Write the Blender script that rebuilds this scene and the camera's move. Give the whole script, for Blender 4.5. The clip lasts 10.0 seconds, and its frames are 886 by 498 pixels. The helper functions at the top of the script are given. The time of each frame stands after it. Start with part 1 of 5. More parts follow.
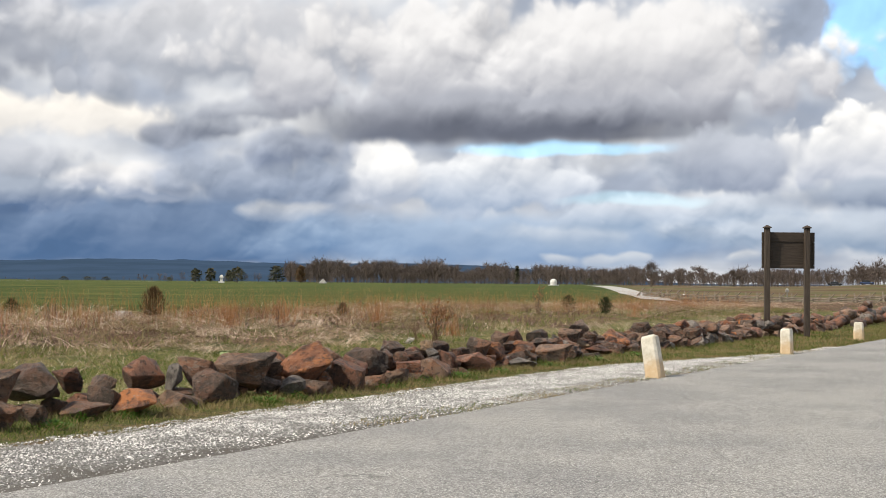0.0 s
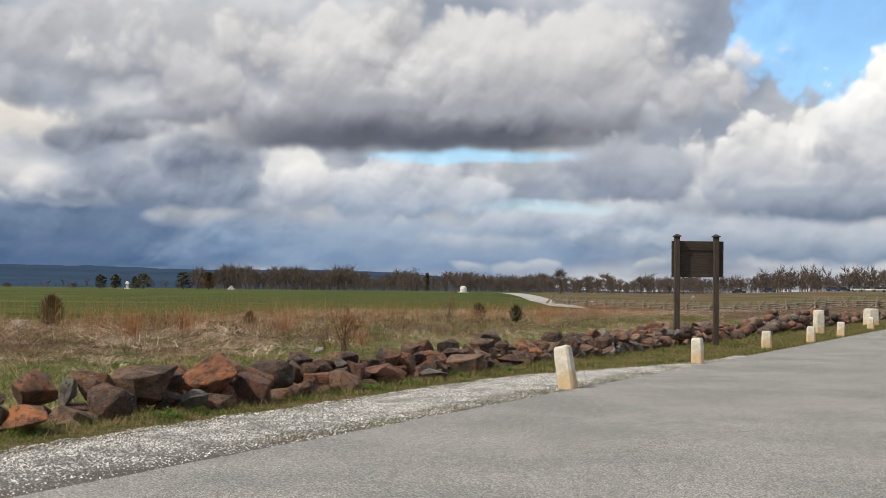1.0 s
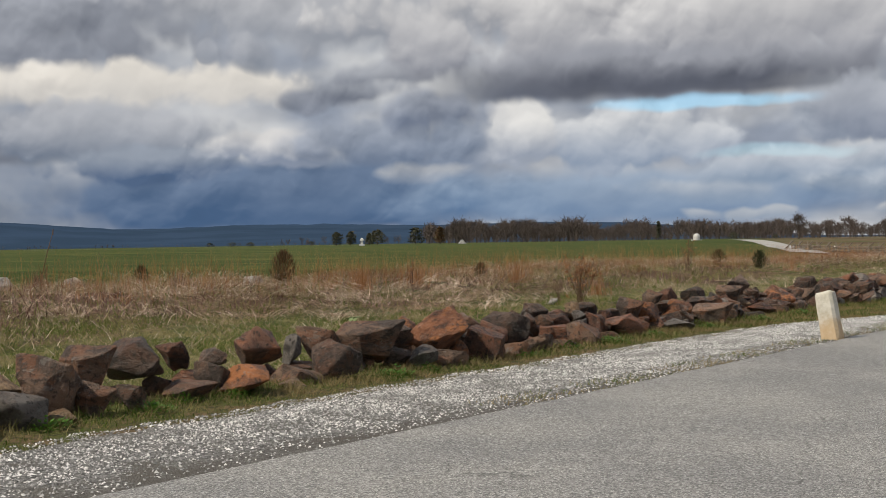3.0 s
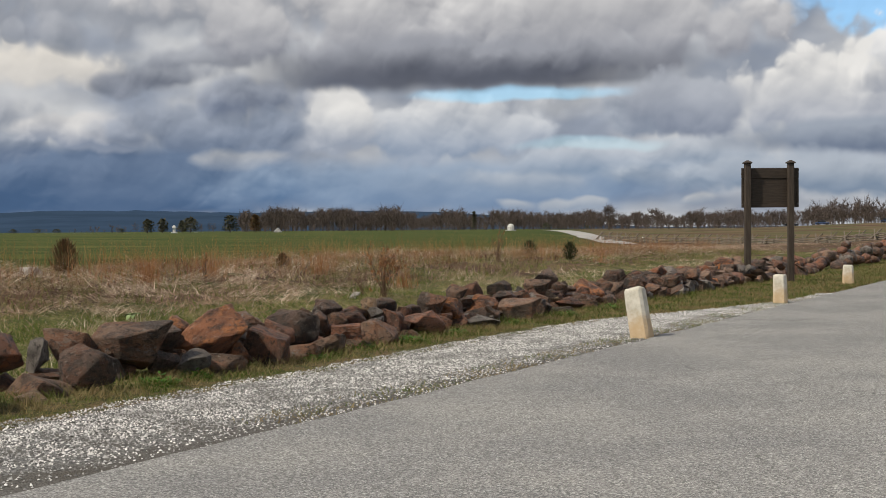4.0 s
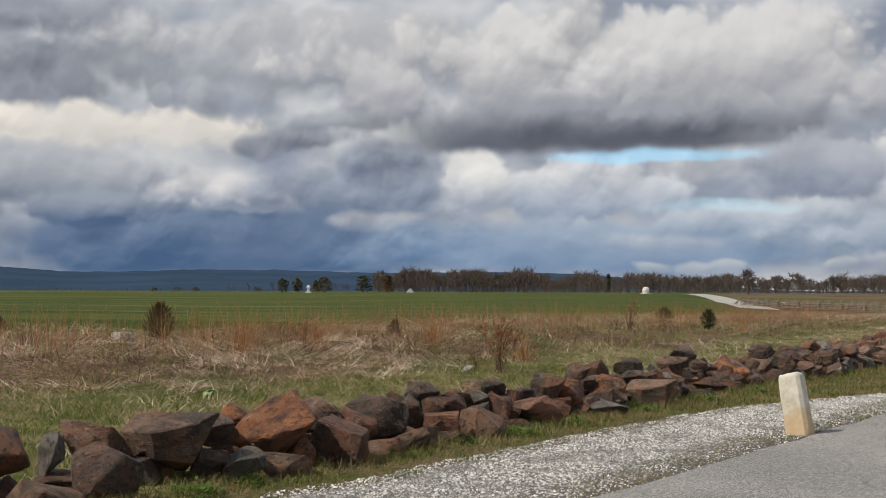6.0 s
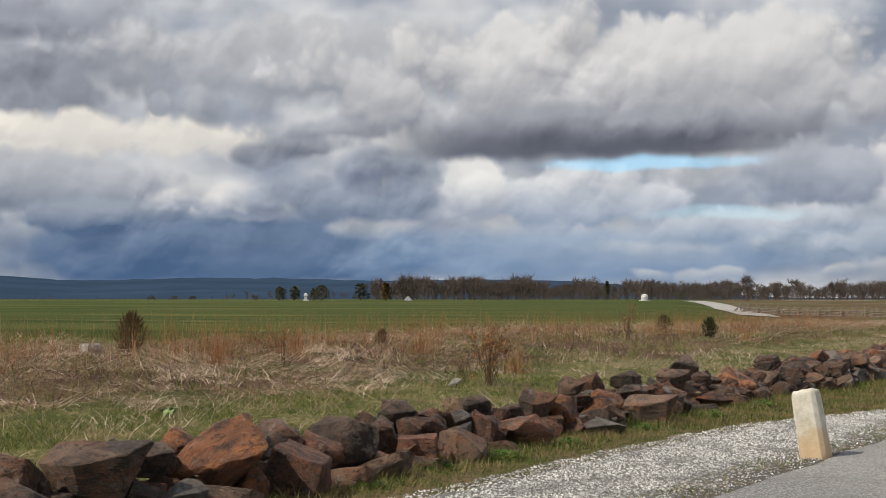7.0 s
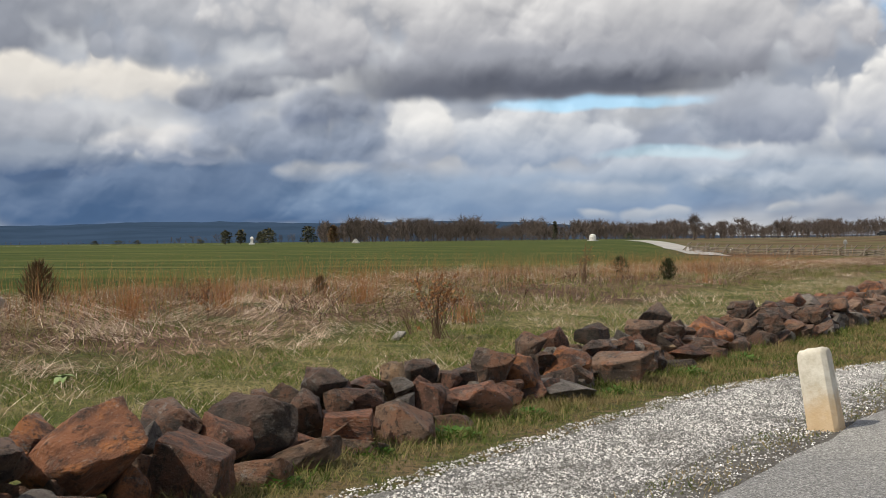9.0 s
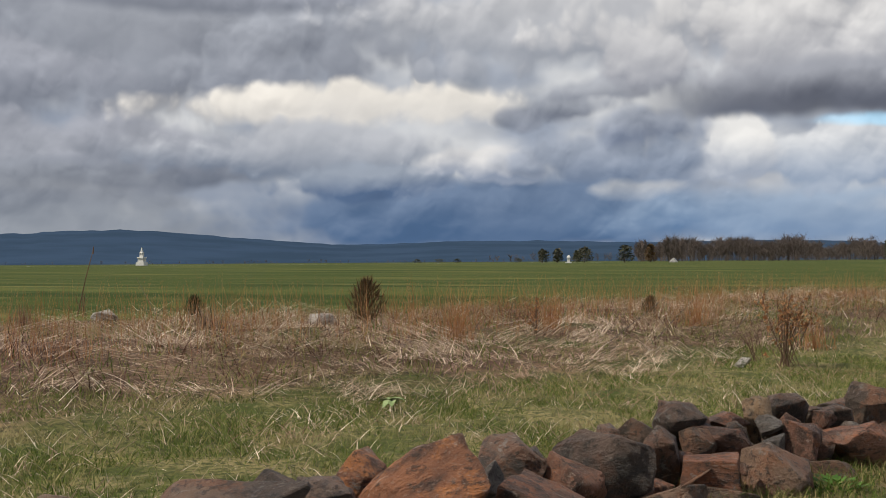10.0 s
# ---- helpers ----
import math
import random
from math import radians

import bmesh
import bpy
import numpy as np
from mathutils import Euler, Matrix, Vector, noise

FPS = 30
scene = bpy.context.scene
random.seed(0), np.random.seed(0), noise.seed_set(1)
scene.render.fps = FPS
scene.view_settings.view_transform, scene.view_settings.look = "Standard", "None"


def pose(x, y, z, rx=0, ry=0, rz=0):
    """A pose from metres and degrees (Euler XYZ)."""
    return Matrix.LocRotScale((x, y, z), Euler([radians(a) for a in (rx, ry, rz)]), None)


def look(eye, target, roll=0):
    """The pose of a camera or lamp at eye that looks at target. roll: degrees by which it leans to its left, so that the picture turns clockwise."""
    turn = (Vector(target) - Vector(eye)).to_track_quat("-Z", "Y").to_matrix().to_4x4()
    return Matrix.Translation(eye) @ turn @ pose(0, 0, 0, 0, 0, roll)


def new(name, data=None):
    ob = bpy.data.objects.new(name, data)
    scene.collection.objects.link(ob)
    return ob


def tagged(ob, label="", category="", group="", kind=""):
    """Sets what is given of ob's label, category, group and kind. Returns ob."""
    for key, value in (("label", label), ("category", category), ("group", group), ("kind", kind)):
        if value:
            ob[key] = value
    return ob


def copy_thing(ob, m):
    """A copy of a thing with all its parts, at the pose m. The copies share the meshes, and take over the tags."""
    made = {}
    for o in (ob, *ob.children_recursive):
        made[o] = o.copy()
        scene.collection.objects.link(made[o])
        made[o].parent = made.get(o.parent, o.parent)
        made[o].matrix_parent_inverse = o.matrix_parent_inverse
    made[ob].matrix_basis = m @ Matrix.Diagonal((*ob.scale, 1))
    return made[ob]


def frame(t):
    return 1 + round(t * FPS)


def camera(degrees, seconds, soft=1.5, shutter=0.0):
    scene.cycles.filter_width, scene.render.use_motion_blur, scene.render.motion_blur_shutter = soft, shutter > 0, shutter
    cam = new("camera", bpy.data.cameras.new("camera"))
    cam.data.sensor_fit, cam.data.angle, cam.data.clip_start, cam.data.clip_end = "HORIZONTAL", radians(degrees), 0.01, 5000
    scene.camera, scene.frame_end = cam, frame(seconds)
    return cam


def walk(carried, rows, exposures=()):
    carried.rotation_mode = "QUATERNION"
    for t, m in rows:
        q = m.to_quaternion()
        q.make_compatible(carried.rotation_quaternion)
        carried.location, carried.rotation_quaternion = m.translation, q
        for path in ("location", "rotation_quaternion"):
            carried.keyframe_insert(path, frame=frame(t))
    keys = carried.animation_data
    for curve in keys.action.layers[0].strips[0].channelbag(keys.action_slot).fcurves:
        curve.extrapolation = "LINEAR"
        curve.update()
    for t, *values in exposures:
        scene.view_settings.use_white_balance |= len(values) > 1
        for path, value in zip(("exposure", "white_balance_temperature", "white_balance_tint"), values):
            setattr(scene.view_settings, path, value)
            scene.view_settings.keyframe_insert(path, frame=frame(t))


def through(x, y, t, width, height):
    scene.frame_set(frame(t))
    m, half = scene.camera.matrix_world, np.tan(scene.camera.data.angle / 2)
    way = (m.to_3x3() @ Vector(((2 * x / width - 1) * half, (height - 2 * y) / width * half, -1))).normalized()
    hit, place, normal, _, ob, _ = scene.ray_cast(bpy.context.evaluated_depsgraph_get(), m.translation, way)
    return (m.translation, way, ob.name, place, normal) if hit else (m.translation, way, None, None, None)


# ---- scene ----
cam = camera(38.4, 10.0, soft=0.8)
PATH = [
    (0, (0.769, -1.783, 1.462), (0.755, 0.217, 1.514), 0.5),
    (0.5, (0.87, -1.618, 1.491), (1.065, 0.371, 1.548), 0.5),
    (1, (0.775, -1.302, 1.501), (0.902, 0.693, 1.565), 0.6),
    (1.5, (0.706, -1.006, 1.458), (0.643, 0.993, 1.48), 0.2),
    (2, (0.714, -0.633, 1.431), (0.469, 1.351, 1.46), -0.1),
    (2.5, (0.684, -0.294, 1.407), (0.278, 1.665, 1.391), -0.5),
    (3, (0.673, 0.05, 1.425), (0.441, 2.036, 1.414), -0.9),
    (3.2, (0.724, 0.204, 1.434), (0.579, 2.199, 1.412), -1.2),
    (4.3, (0.937, 2.003, 1.459), (1.006, 4.002, 1.427), -0.2),
    (4.5, (0.944, 2.227, 1.499), (0.989, 4.227, 1.49), -0.1),
    (5, (1.045, 2.721, 1.493), (1.016, 4.721, 1.509), 0.1),
    (5.5, (1.11, 3.321, 1.528), (0.959, 5.315, 1.571), 0.3),
    (7, (1.283, 5.311, 1.554), (1.129, 7.304, 1.631), -0.0),
    (7.5, (1.312, 5.926, 1.564), (1.265, 7.925, 1.588), -0.5),
    (8, (1.379, 6.477, 1.556), (1.295, 8.475, 1.571), -0.8),
    (8.5, (1.361, 7.033, 1.547), (1.351, 9.032, 1.506), -0.5),
    (9, (1.215, 7.519, 1.582), (1.142, 9.517, 1.567), -0.6),
    (9.5, (1.027, 8.173, 1.58), (0.677, 10.142, 1.581), -0.5),
    (10, (0.793, 8.615, 1.565), (0.234, 10.535, 1.584), -0.4),
]
walk(cam, [(t, look(eye, target, roll)) for t, eye, target, roll in PATH],
     exposures=[(0, 0.42), (0.4, 0.30), (0.9, 0.10), (1.5, 0.0), (2.2, -0.1), (4.5, -0.1), (5.5, -0.08), (7.5, 0.03), (10, 0.08)])

# ---------------------------------------------------------------- world, sun
SUN_AZ, SUN_EL = -116.0, 50.0      # degrees: azimuth from +y towards +x, elevation


class Nodes:
    """Small helper to wire node trees."""

    def __init__(self, tree):
        self.t = tree
        tree.nodes.clear()

    def add(self, kind):
        return self.t.nodes.new(kind)

    def put(self, socket, value):
        if isinstance(value, bpy.types.NodeSocket):
            self.t.links.new(value, socket)
        elif isinstance(value, (tuple, list)) and len(value) == 3 and socket.type == "RGBA":
            socket.default_value = (*value, 1)
        elif value is not None:
            socket.default_value = value

    def math(self, op, a, b=None, c=None, clamp=False):
        n = self.add("ShaderNodeMath")
        n.operation, n.use_clamp = op, clamp
        for i, v in enumerate((a, b, c)):
            self.put(n.inputs[i], v)
        return n.outputs[0]

    def vec(self, op, a, b=None, scale=None):
        n = self.add("ShaderNodeVectorMath")
        n.operation = op
        self.put(n.inputs[0], a)
        self.put(n.inputs[1], b)
        self.put(n.inputs[3], scale)
        return n.outputs[1] if op in ("LENGTH", "DISTANCE", "DOT_PRODUCT") else n.outputs[0]

    def mix(self, f, a, b, blend="MIX"):
        n = self.add("ShaderNodeMix")
        n.data_type, n.blend_type = "RGBA", blend
        self.put(n.inputs[0], f)
        self.put(n.inputs[6], a)
        self.put(n.inputs[7], b)
        return n.outputs[2]

    def noise(self, vector, scale, detail=4.0, rough=0.55, color=False, dist=0.0):
        n = self.add("ShaderNodeTexNoise")
        self.put(n.inputs["Vector"], vector)
        n.inputs["Scale"].default_value = scale
        n.inputs["Detail"].default_value = detail
        n.inputs["Roughness"].default_value = rough
        n.inputs["Distortion"].default_value = dist
        return n.outputs["Color" if color else "Fac"]

    def range(self, v, a, b, c=0.0, d=1.0, smooth=True):
        n = self.add("ShaderNodeMapRange")
        n.interpolation_type = "SMOOTHSTEP" if smooth else "LINEAR"
        for i, x in enumerate((v, a, b, c, d)):
            self.put(n.inputs[i], x)
        return n.outputs[0]

    def combine(self, x, y, z=0.0):
        n = self.add("ShaderNodeCombineXYZ")
        for i, v in enumerate((x, y, z)):
            self.put(n.inputs[i], v)
        return n.outputs[0]

    def split(self, v):
        n = self.add("ShaderNodeSeparateXYZ")
        self.put(n.inputs[0], v)
        return n.outputs


def lin(r, g, b):
    """Linear colour from 0-255 display values."""
    return tuple(((c / 255 + 0.055) / 1.055) ** 2.4 if c > 10 else c / 3294 for c in (r, g, b))


def build_world():
    world = bpy.data.worlds.new("sky")
    scene.world = world
    world.use_nodes = True
    n = Nodes(world.node_tree)
    strength = 0.1
    gain = 1.0 / strength
    sky = n.add("ShaderNodeTexSky")
    sky.sky_type = "NISHITA"
    sky.sun_disc, sky.sun_elevation, sky.sun_rotation = False, radians(SUN_EL), radians(SUN_AZ)
    sky.altitude, sky.air_density, sky.dust_density, sky.ozone_density = 100, 1.0, 0.6, 1.5
    way = n.add("ShaderNodeTexCoord").outputs["Generated"]
    x, y, z = n.split(way)
    az = n.math("MULTIPLY", n.math("ARCTAN2", x, y), 180 / math.pi)
    el = n.math("MULTIPLY", n.math("ARCSINE", z), 180 / math.pi)
    # the cloud plane: azimuth and elevation in degrees, billowed by noise; heaps shrink towards the horizon
    flat = n.combine(az, el)
    squeeze = n.math("ADD", 0.62, n.math("DIVIDE", 2.2, n.math("ADD", n.math("MAXIMUM", el, 0.0), 1.6)))
    heap = n.combine(n.math("MULTIPLY", az, 0.75), n.math("MULTIPLY", el, squeeze))
    puff = n.vec("SUBTRACT", n.noise(heap, 0.55, 2.0, 0.5, color=True), (0.5, 0.5, 0.5))
    big = n.vec("SUBTRACT", n.noise(heap, 0.16, 2.0, 0.5, color=True), (0.5, 0.5, 0.5))
    bent = n.vec("ADD", flat, n.vec("ADD", n.vec("MULTIPLY", puff, (1.0, 0.6, 0)), n.vec("MULTIPLY", big, (2.6, 1.2, 0))))
    soft = n.vec("ADD", flat, n.vec("MULTIPLY", puff, (2.2, 0.7, 0)))

    # round heads of many sizes, lit from above: the upper side of each head is bright
    def heads(at, scale):
        k = n.add("ShaderNodeTexVoronoi")
        k.voronoi_dimensions, k.feature = "2D", "SMOOTH_F1"
        n.put(k.inputs["Vector"], at)
        k.inputs["Scale"].default_value, k.inputs["Smoothness"].default_value = scale, 0.35
        return k.outputs["Distance"]
    fray = n.vec("SUBTRACT", n.noise(heap, 2.2, 2.0, 0.5, color=True), (0.5, 0.5, 0.5))
    curl = n.vec("ADD", heap, n.vec("ADD", n.vec("SCALE", puff, scale=0.8), n.vec("SCALE", fray, scale=0.16)))
    hollow, rise = None, None
    for scale, amount in ((0.36, 1.0), (0.8, 0.7), (1.7, 0.36), (3.4, 0.14)):
        here = heads(curl, scale)
        up = heads(n.vec("ADD", curl, (-0.09 / scale, 0.24 / scale, 0)), scale)
        step = n.math("MULTIPLY", n.math("SUBTRACT", up, here), amount)
        deep = n.math("MULTIPLY", n.math("SUBTRACT", here, 0.42), amount)
        rise = step if rise is None else n.math("ADD", rise, step)
        hollow = deep if hollow is None else n.math("ADD", hollow, deep)
    veil = n.math("SUBTRACT", n.noise(heap, 0.5, 5.0, 0.5), 0.5)
    lumpy = n.range(n.noise(flat, 0.13, 2.0), 0.42, 0.62, 0.35, 1.0)
    rise = n.math("ADD", n.math("MULTIPLY", n.math("MULTIPLY", rise, lumpy), 1.2), n.math("MULTIPLY", veil, 0.2))
    tone = n.range(n.noise(n.vec("MULTIPLY", heap, (0.6, 1.2, 1)), 0.33, 3.0, 0.5), 0.34, 0.66)
    relief = n.math("ADD", 0.5, n.math("MULTIPLY", rise, 0.8))
    cloud = n.mix(tone, lin(142, 152, 170), lin(208, 211, 216))
    high = n.range(el, 14.0, 28.0)
    clear = n.mix(1.0, n.vec("SCALE", sky.outputs[0], scale=strength * 1.5), (0.80, 1.0, 1.16), "MULTIPLY")
    state = {"c": cloud}

    def blob(a, e, wa, we, low, top, edge=0.45, power=1.0, warp=None):
        """A cloud mass centred at azimuth a, elevation e, shaded from its foot (low) to its head (top)."""
        at = warp or bent
        d = n.vec("LENGTH", n.vec("MULTIPLY", n.vec("SUBTRACT", at, (a, e, 0)), (1 / wa, 1 / we, 0)))
        d = n.math("ADD", d, n.math("MULTIPLY", hollow, 0.16 if warp else 0.62))
        mask = n.math("MULTIPLY", n.range(d, 1.0 + edge * 0.4, 1.0 - edge * 0.7), power)
        ev = n.split(at)[1]
        shade = n.range(ev, e - we * 0.9, e + we * 0.8)
        shade = n.math("ADD", shade, n.math("MULTIPLY", n.math("SUBTRACT", relief, 0.5), 1.0), clamp=True)
        if top == "sky":
            col = clear
        else:
            col = n.mix(shade, lin(*low), lin(*top))
        state["c"] = n.mix(mask, state["c"], col)

    def base(a0, a1, e, depth, col, fade=1.5, power=1.0):
        """A flat cloud foot from azimuth a0 to a1 at elevation e, fading upwards over depth degrees."""
        sa, se, _ = n.split(soft)
        m = n.math("MULTIPLY", n.range(sa, a0 - fade, a0 + fade), n.range(sa, a1 + fade, a1 - fade))
        m = n.math("MULTIPLY", m, n.math("MULTIPLY", n.range(se, e - 0.35, e + 0.25), n.range(se, e + depth, e)))
        state["c"] = n.mix(n.math("MULTIPLY", m, power), state["c"], lin(*col))

    # overcast on the far side of the valley
    blob(-31, 10.5, 16, 4.4, (124, 130, 144), (164, 169, 180), 0.5, 0.95)
    blob(-27, 11.8, 9, 0.9, (112, 118, 132), (140, 145, 158), 0.6, 0.8, soft)
    blob(-35, 8.6, 4.5, 1.3, (118, 124, 138), (156, 160, 172), 0.4, 0.9)
    blob(-31, 5.0, 8, 1.5, (112, 120, 136), (160, 164, 176), 0.5, 0.9)
    blob(-29, 4.0, 6, 0.8, (100, 108, 124), (140, 146, 160), 0.5, 0.85, soft)
    blob(-29.5, 1.9, 6, 0.5, (140, 146, 156), (186, 187, 188), 0.8, 0.6)
    blob(-33, 3.0, 6, 1.4, (98, 106, 122), (140, 146, 158), 0.6, 0.85)
    blob(-31, 1.4, 9, 1.5, (112, 122, 138), (140, 147, 159), 0.7, 0.85, soft)
    blob(-19.5, 7.0, 8.5, 1.0, (212, 210, 208), (232, 228, 222), 0.5, 0.95)
    blob(-22, 5.0, 7, 1.3, (116, 128, 148), (182, 186, 195), 0.4, 0.9)
    # the storm band over the ridge
    blob(-14, 2.1, 12.5, 2.0, (70, 98, 136), (104, 124, 154), 0.5, 0.97, soft)
    blob(-19, 3.6, 6, 0.8, (82, 104, 138), (150, 160, 176), 0.4, 0.9)
    blob(2, 1.9, 12, 1.4, (104, 134, 172), (148, 168, 194), 0.7, 0.85, soft)
    # heaped clouds in the middle distance
    blob(1.5, 4.6, 6.0, 1.4, (142, 158, 182), (218, 221, 226), 0.3, 0.95)
    blob(-3.2, 4.7, 2.0, 1.6, (160, 170, 188), (230, 230, 230), 0.3, 0.9)
    blob(-14.5, 4.3, 3.2, 1.0, (140, 152, 174), (214, 214, 216), 0.3, 0.95)
    blob(-9.0, 4.7, 4.2, 1.0, (98, 114, 140), (150, 160, 178), 0.6, 0.85)
    blob(-7.0, 5.7, 2.8, 0.9, (112, 124, 148), (160, 168, 184), 0.55, 0.85)
    blob(-5.9, 4.6, 1.5, 1.2, (100, 116, 142), (146, 157, 176), 0.5, 0.8)
    blob(-12.6, 6.5, 1.5, 0.6, (110, 118, 134), (150, 156, 170), 0.5, 0.9)
    blob(-10.6, 6.9, 2.3, 0.75, (114, 121, 137), (160, 166, 178), 0.45, 0.9)
    blob(-9.2, 7.6, 2.6, 0.6, (134, 140, 154), (170, 175, 186), 0.6, 0.8)
    blob(-14.8, 8.3, 0.9, 0.7, (138, 146, 160), (164, 169, 180), 0.6, 0.85)
    blob(-16.9, 8.5, 0.5, 0.5, (146, 153, 166), (168, 173, 184), 0.4, 0.8)
    blob(-7.2, 3.2, 1.9, 0.42, (158, 168, 184), (198, 199, 200), 0.7, 0.5)
    blob(11, 5.5, 2.9, 1.5, (134, 146, 166), (184, 190, 200), 0.28, 0.95)
    blob(5, 2.2, 3.0, 0.6, (140, 158, 182), (196, 201, 208), 0.7, 0.5)
    blob(11, 3.2, 7, 0.8, (132, 152, 178), (192, 200, 212), 0.5, 0.85)
    for a, e in ((4.6, 1.1), (6.3, 1.05), (7.9, 1.15), (13.2, 1.2)):
        blob(a, e, 0.8, 0.30, (160, 172, 188), (220, 219, 216), 0.6, 0.42)
    # blue openings
    blob(5.0, 6.05, 4.8, 0.36, (150, 200, 238), "sky", 0.6, 0.8, soft)
    blob(8.2, 3.75, 3.2, 0.3, (150, 200, 238), "sky", 0.7, 0.3, soft)
    blob(22.4, 12.7, 6.3, 5.0, (90, 160, 225), "sky", 0.22, 1.0)
    # the great flat-footed cloud
    blob(-8, 10.4, 11, 1.9, (150, 156, 168), (190, 192, 198), 0.4, 0.95)
    blob(3.5, 9.6, 13.2, 3.0, (150, 154, 166), (214, 214, 216), 0.3, 1.0)
    blob(3.0, 7.5, 9.5, 1.15, (92, 97, 111), (152, 156, 167), 0.6, 0.9, soft)
    base(-6, 11, 6.4, 1.8, (92, 97, 111), 3.0, 0.9)
    # white heads on the sunny side
    blob(20.0, 5.6, 6.0, 2.3, (150, 160, 180), (232, 232, 232), 0.2, 1.0)
    blob(26.6, 8.2, 5.6, 2.9, (200, 204, 212), (250, 249, 247), 0.18, 1.0)
    blob(21.5, 3.9, 7.5, 0.85, (108, 122, 146), (156, 166, 182), 0.5, 0.95, soft)
    blob(12.2, 5.3, 2.6, 1.3, (132, 142, 162), (178, 184, 196), 0.4, 0.95)
    blob(20, 2.3, 10.0, 0.9, (122, 142, 168), (178, 188, 202), 0.6, 0.9)
    lit = n.math("ADD", 1.0, n.math("MULTIPLY", n.math("MULTIPLY", rise, n.range(el, 0.5, 4.5, 0.3, 1.0)), 0.30))
    state["c"] = n.vec("SCALE", state["c"], scale=n.math("MAXIMUM", lit, 0.7))
    state["c"] = n.mix(1.0, state["c"], (1.02, 1.0, 0.965), "MULTIPLY")
    # overhead and behind: the same broken cover
    cover = n.range(n.noise(way, 2.6, 6.0, 0.55), 0.36, 0.52)
    above = n.mix(cover, clear, n.mix(n.noise(way, 5.0, 5.0), lin(150, 150, 154), lin(226, 222, 215)))
    turned = n.range(n.math("ABSOLUTE", n.math("ADD", az, 5.0)), 38.0, 60.0)
    col = n.mix(n.math("MAXIMUM", high, turned), state["c"], above)
    bg = n.add("ShaderNodeBackground")
    n.put(bg.inputs[0], n.vec("SCALE", col, scale=gain))
    bg.inputs[1].default_value = strength
    out = n.add("ShaderNodeOutputWorld")
    n.put(out.inputs[0], bg.outputs[0])


build_world()
sun = new("sun", bpy.data.lights.new("sun", "SUN"))
sun.data.energy, sun.data.angle, sun.data.color = 4.6, radians(0.6), (1.0, 0.90, 0.74)
sun.matrix_world = look((0, 0, 0), (-math.sin(radians(SUN_AZ)) * math.cos(radians(SUN_EL)),
                                     -math.cos(radians(SUN_AZ)) * math.cos(radians(SUN_EL)), -math.sin(radians(SUN_EL))))
sun.location = (-20, -6, 40)
tagged(sun, "the sun", "sun", kind="structure")

# ---------------------------------------------------------------- plan
# Road coordinates: s metres along the road's edge, d metres from it towards the field.
EDGE = (-1.445, 8.09)
ALONG = (0.4922, 0.8705)
ACROSS = (-0.8705, 0.4922)


def plan(s, d):
    return (EDGE[0] + s * ALONG[0] + d * ACROSS[0], EDGE[1] + s * ALONG[1] + d * ACROSS[1])


def road_sd(x, y):
    px, py = x - EDGE[0], y - EDGE[1]
    return px * ALONG[0] + py * ALONG[1], px * ACROSS[0] + py * ACROSS[1]


def smooth(a, b, v):
    t = np.clip((v - a) / (b - a), 0, 1)
    return t * t * (3 - 2 * t)


def ground_z(x, y):
    """Height of the ground (works on numbers and arrays)."""
    x, y = np.asarray(x, float), np.asarray(y, float)
    s, d = road_sd(x, y)
    r = np.hypot(x, y)
    a = np.degrees(np.arctan2(x - 1.0, y - 3.0))
    z = 0.03 * smooth(1.5, 4.0, d) * (1 - smooth(3.2, 5.0, d))
    z = z + 0.50 * smooth(4.5, 14.0, d) * (1 - 0.45 * smooth(20, 60, s))
    z = z + 0.55 * smooth(60, 330, r) * smooth(10, 40, d)
    z = z - 1.1 * smooth(50, 130, r) * (1 - 0.9 * smooth(190, 330, r)) * smooth(4, 11, a) * smooth(8, 30, d) * (1 - smooth(60, 90, a))
    z = z + 1.6 * smooth(220, 420, r) * smooth(14, 21, a) * (1 - smooth(60, 90, a))
    z = z + 0.04 * np.sin(x * 0.23 + 1.0) * np.sin(y * 0.19) * smooth(5, 9, d) * (1 - smooth(150, 300, r))
    return z - 14 * smooth(900, 1500, r)

# ---------------------------------------------------------------- materials
def material(name, rough=0.9, spec=0.25):
    m = bpy.data.materials.new(name)
    m.use_nodes = True
    n = Nodes(m.node_tree)
    b = n.add("ShaderNodeBsdfPrincipled")
    b.inputs["Roughness"].default_value = rough
    b.inputs["Specular IOR Level"].default_value = spec
    out = n.add("ShaderNodeOutputMaterial")
    n.put(out.inputs[0], b.outputs[0])
    return m, n, b


def bump(n, b, height, strength=0.5, distance=0.02):
    k = n.add("ShaderNodeBump")
    k.inputs["Strength"].default_value = strength
    k.inputs["Distance"].default_value = distance
    n.put(k.inputs["Height"], height)
    n.put(b.inputs["Normal"], k.outputs[0])


def place(n):
    return n.add("ShaderNodeNewGeometry").outputs["Position"]


def local(n):
    return n.add("ShaderNodeTexCoord").outputs["Object"]


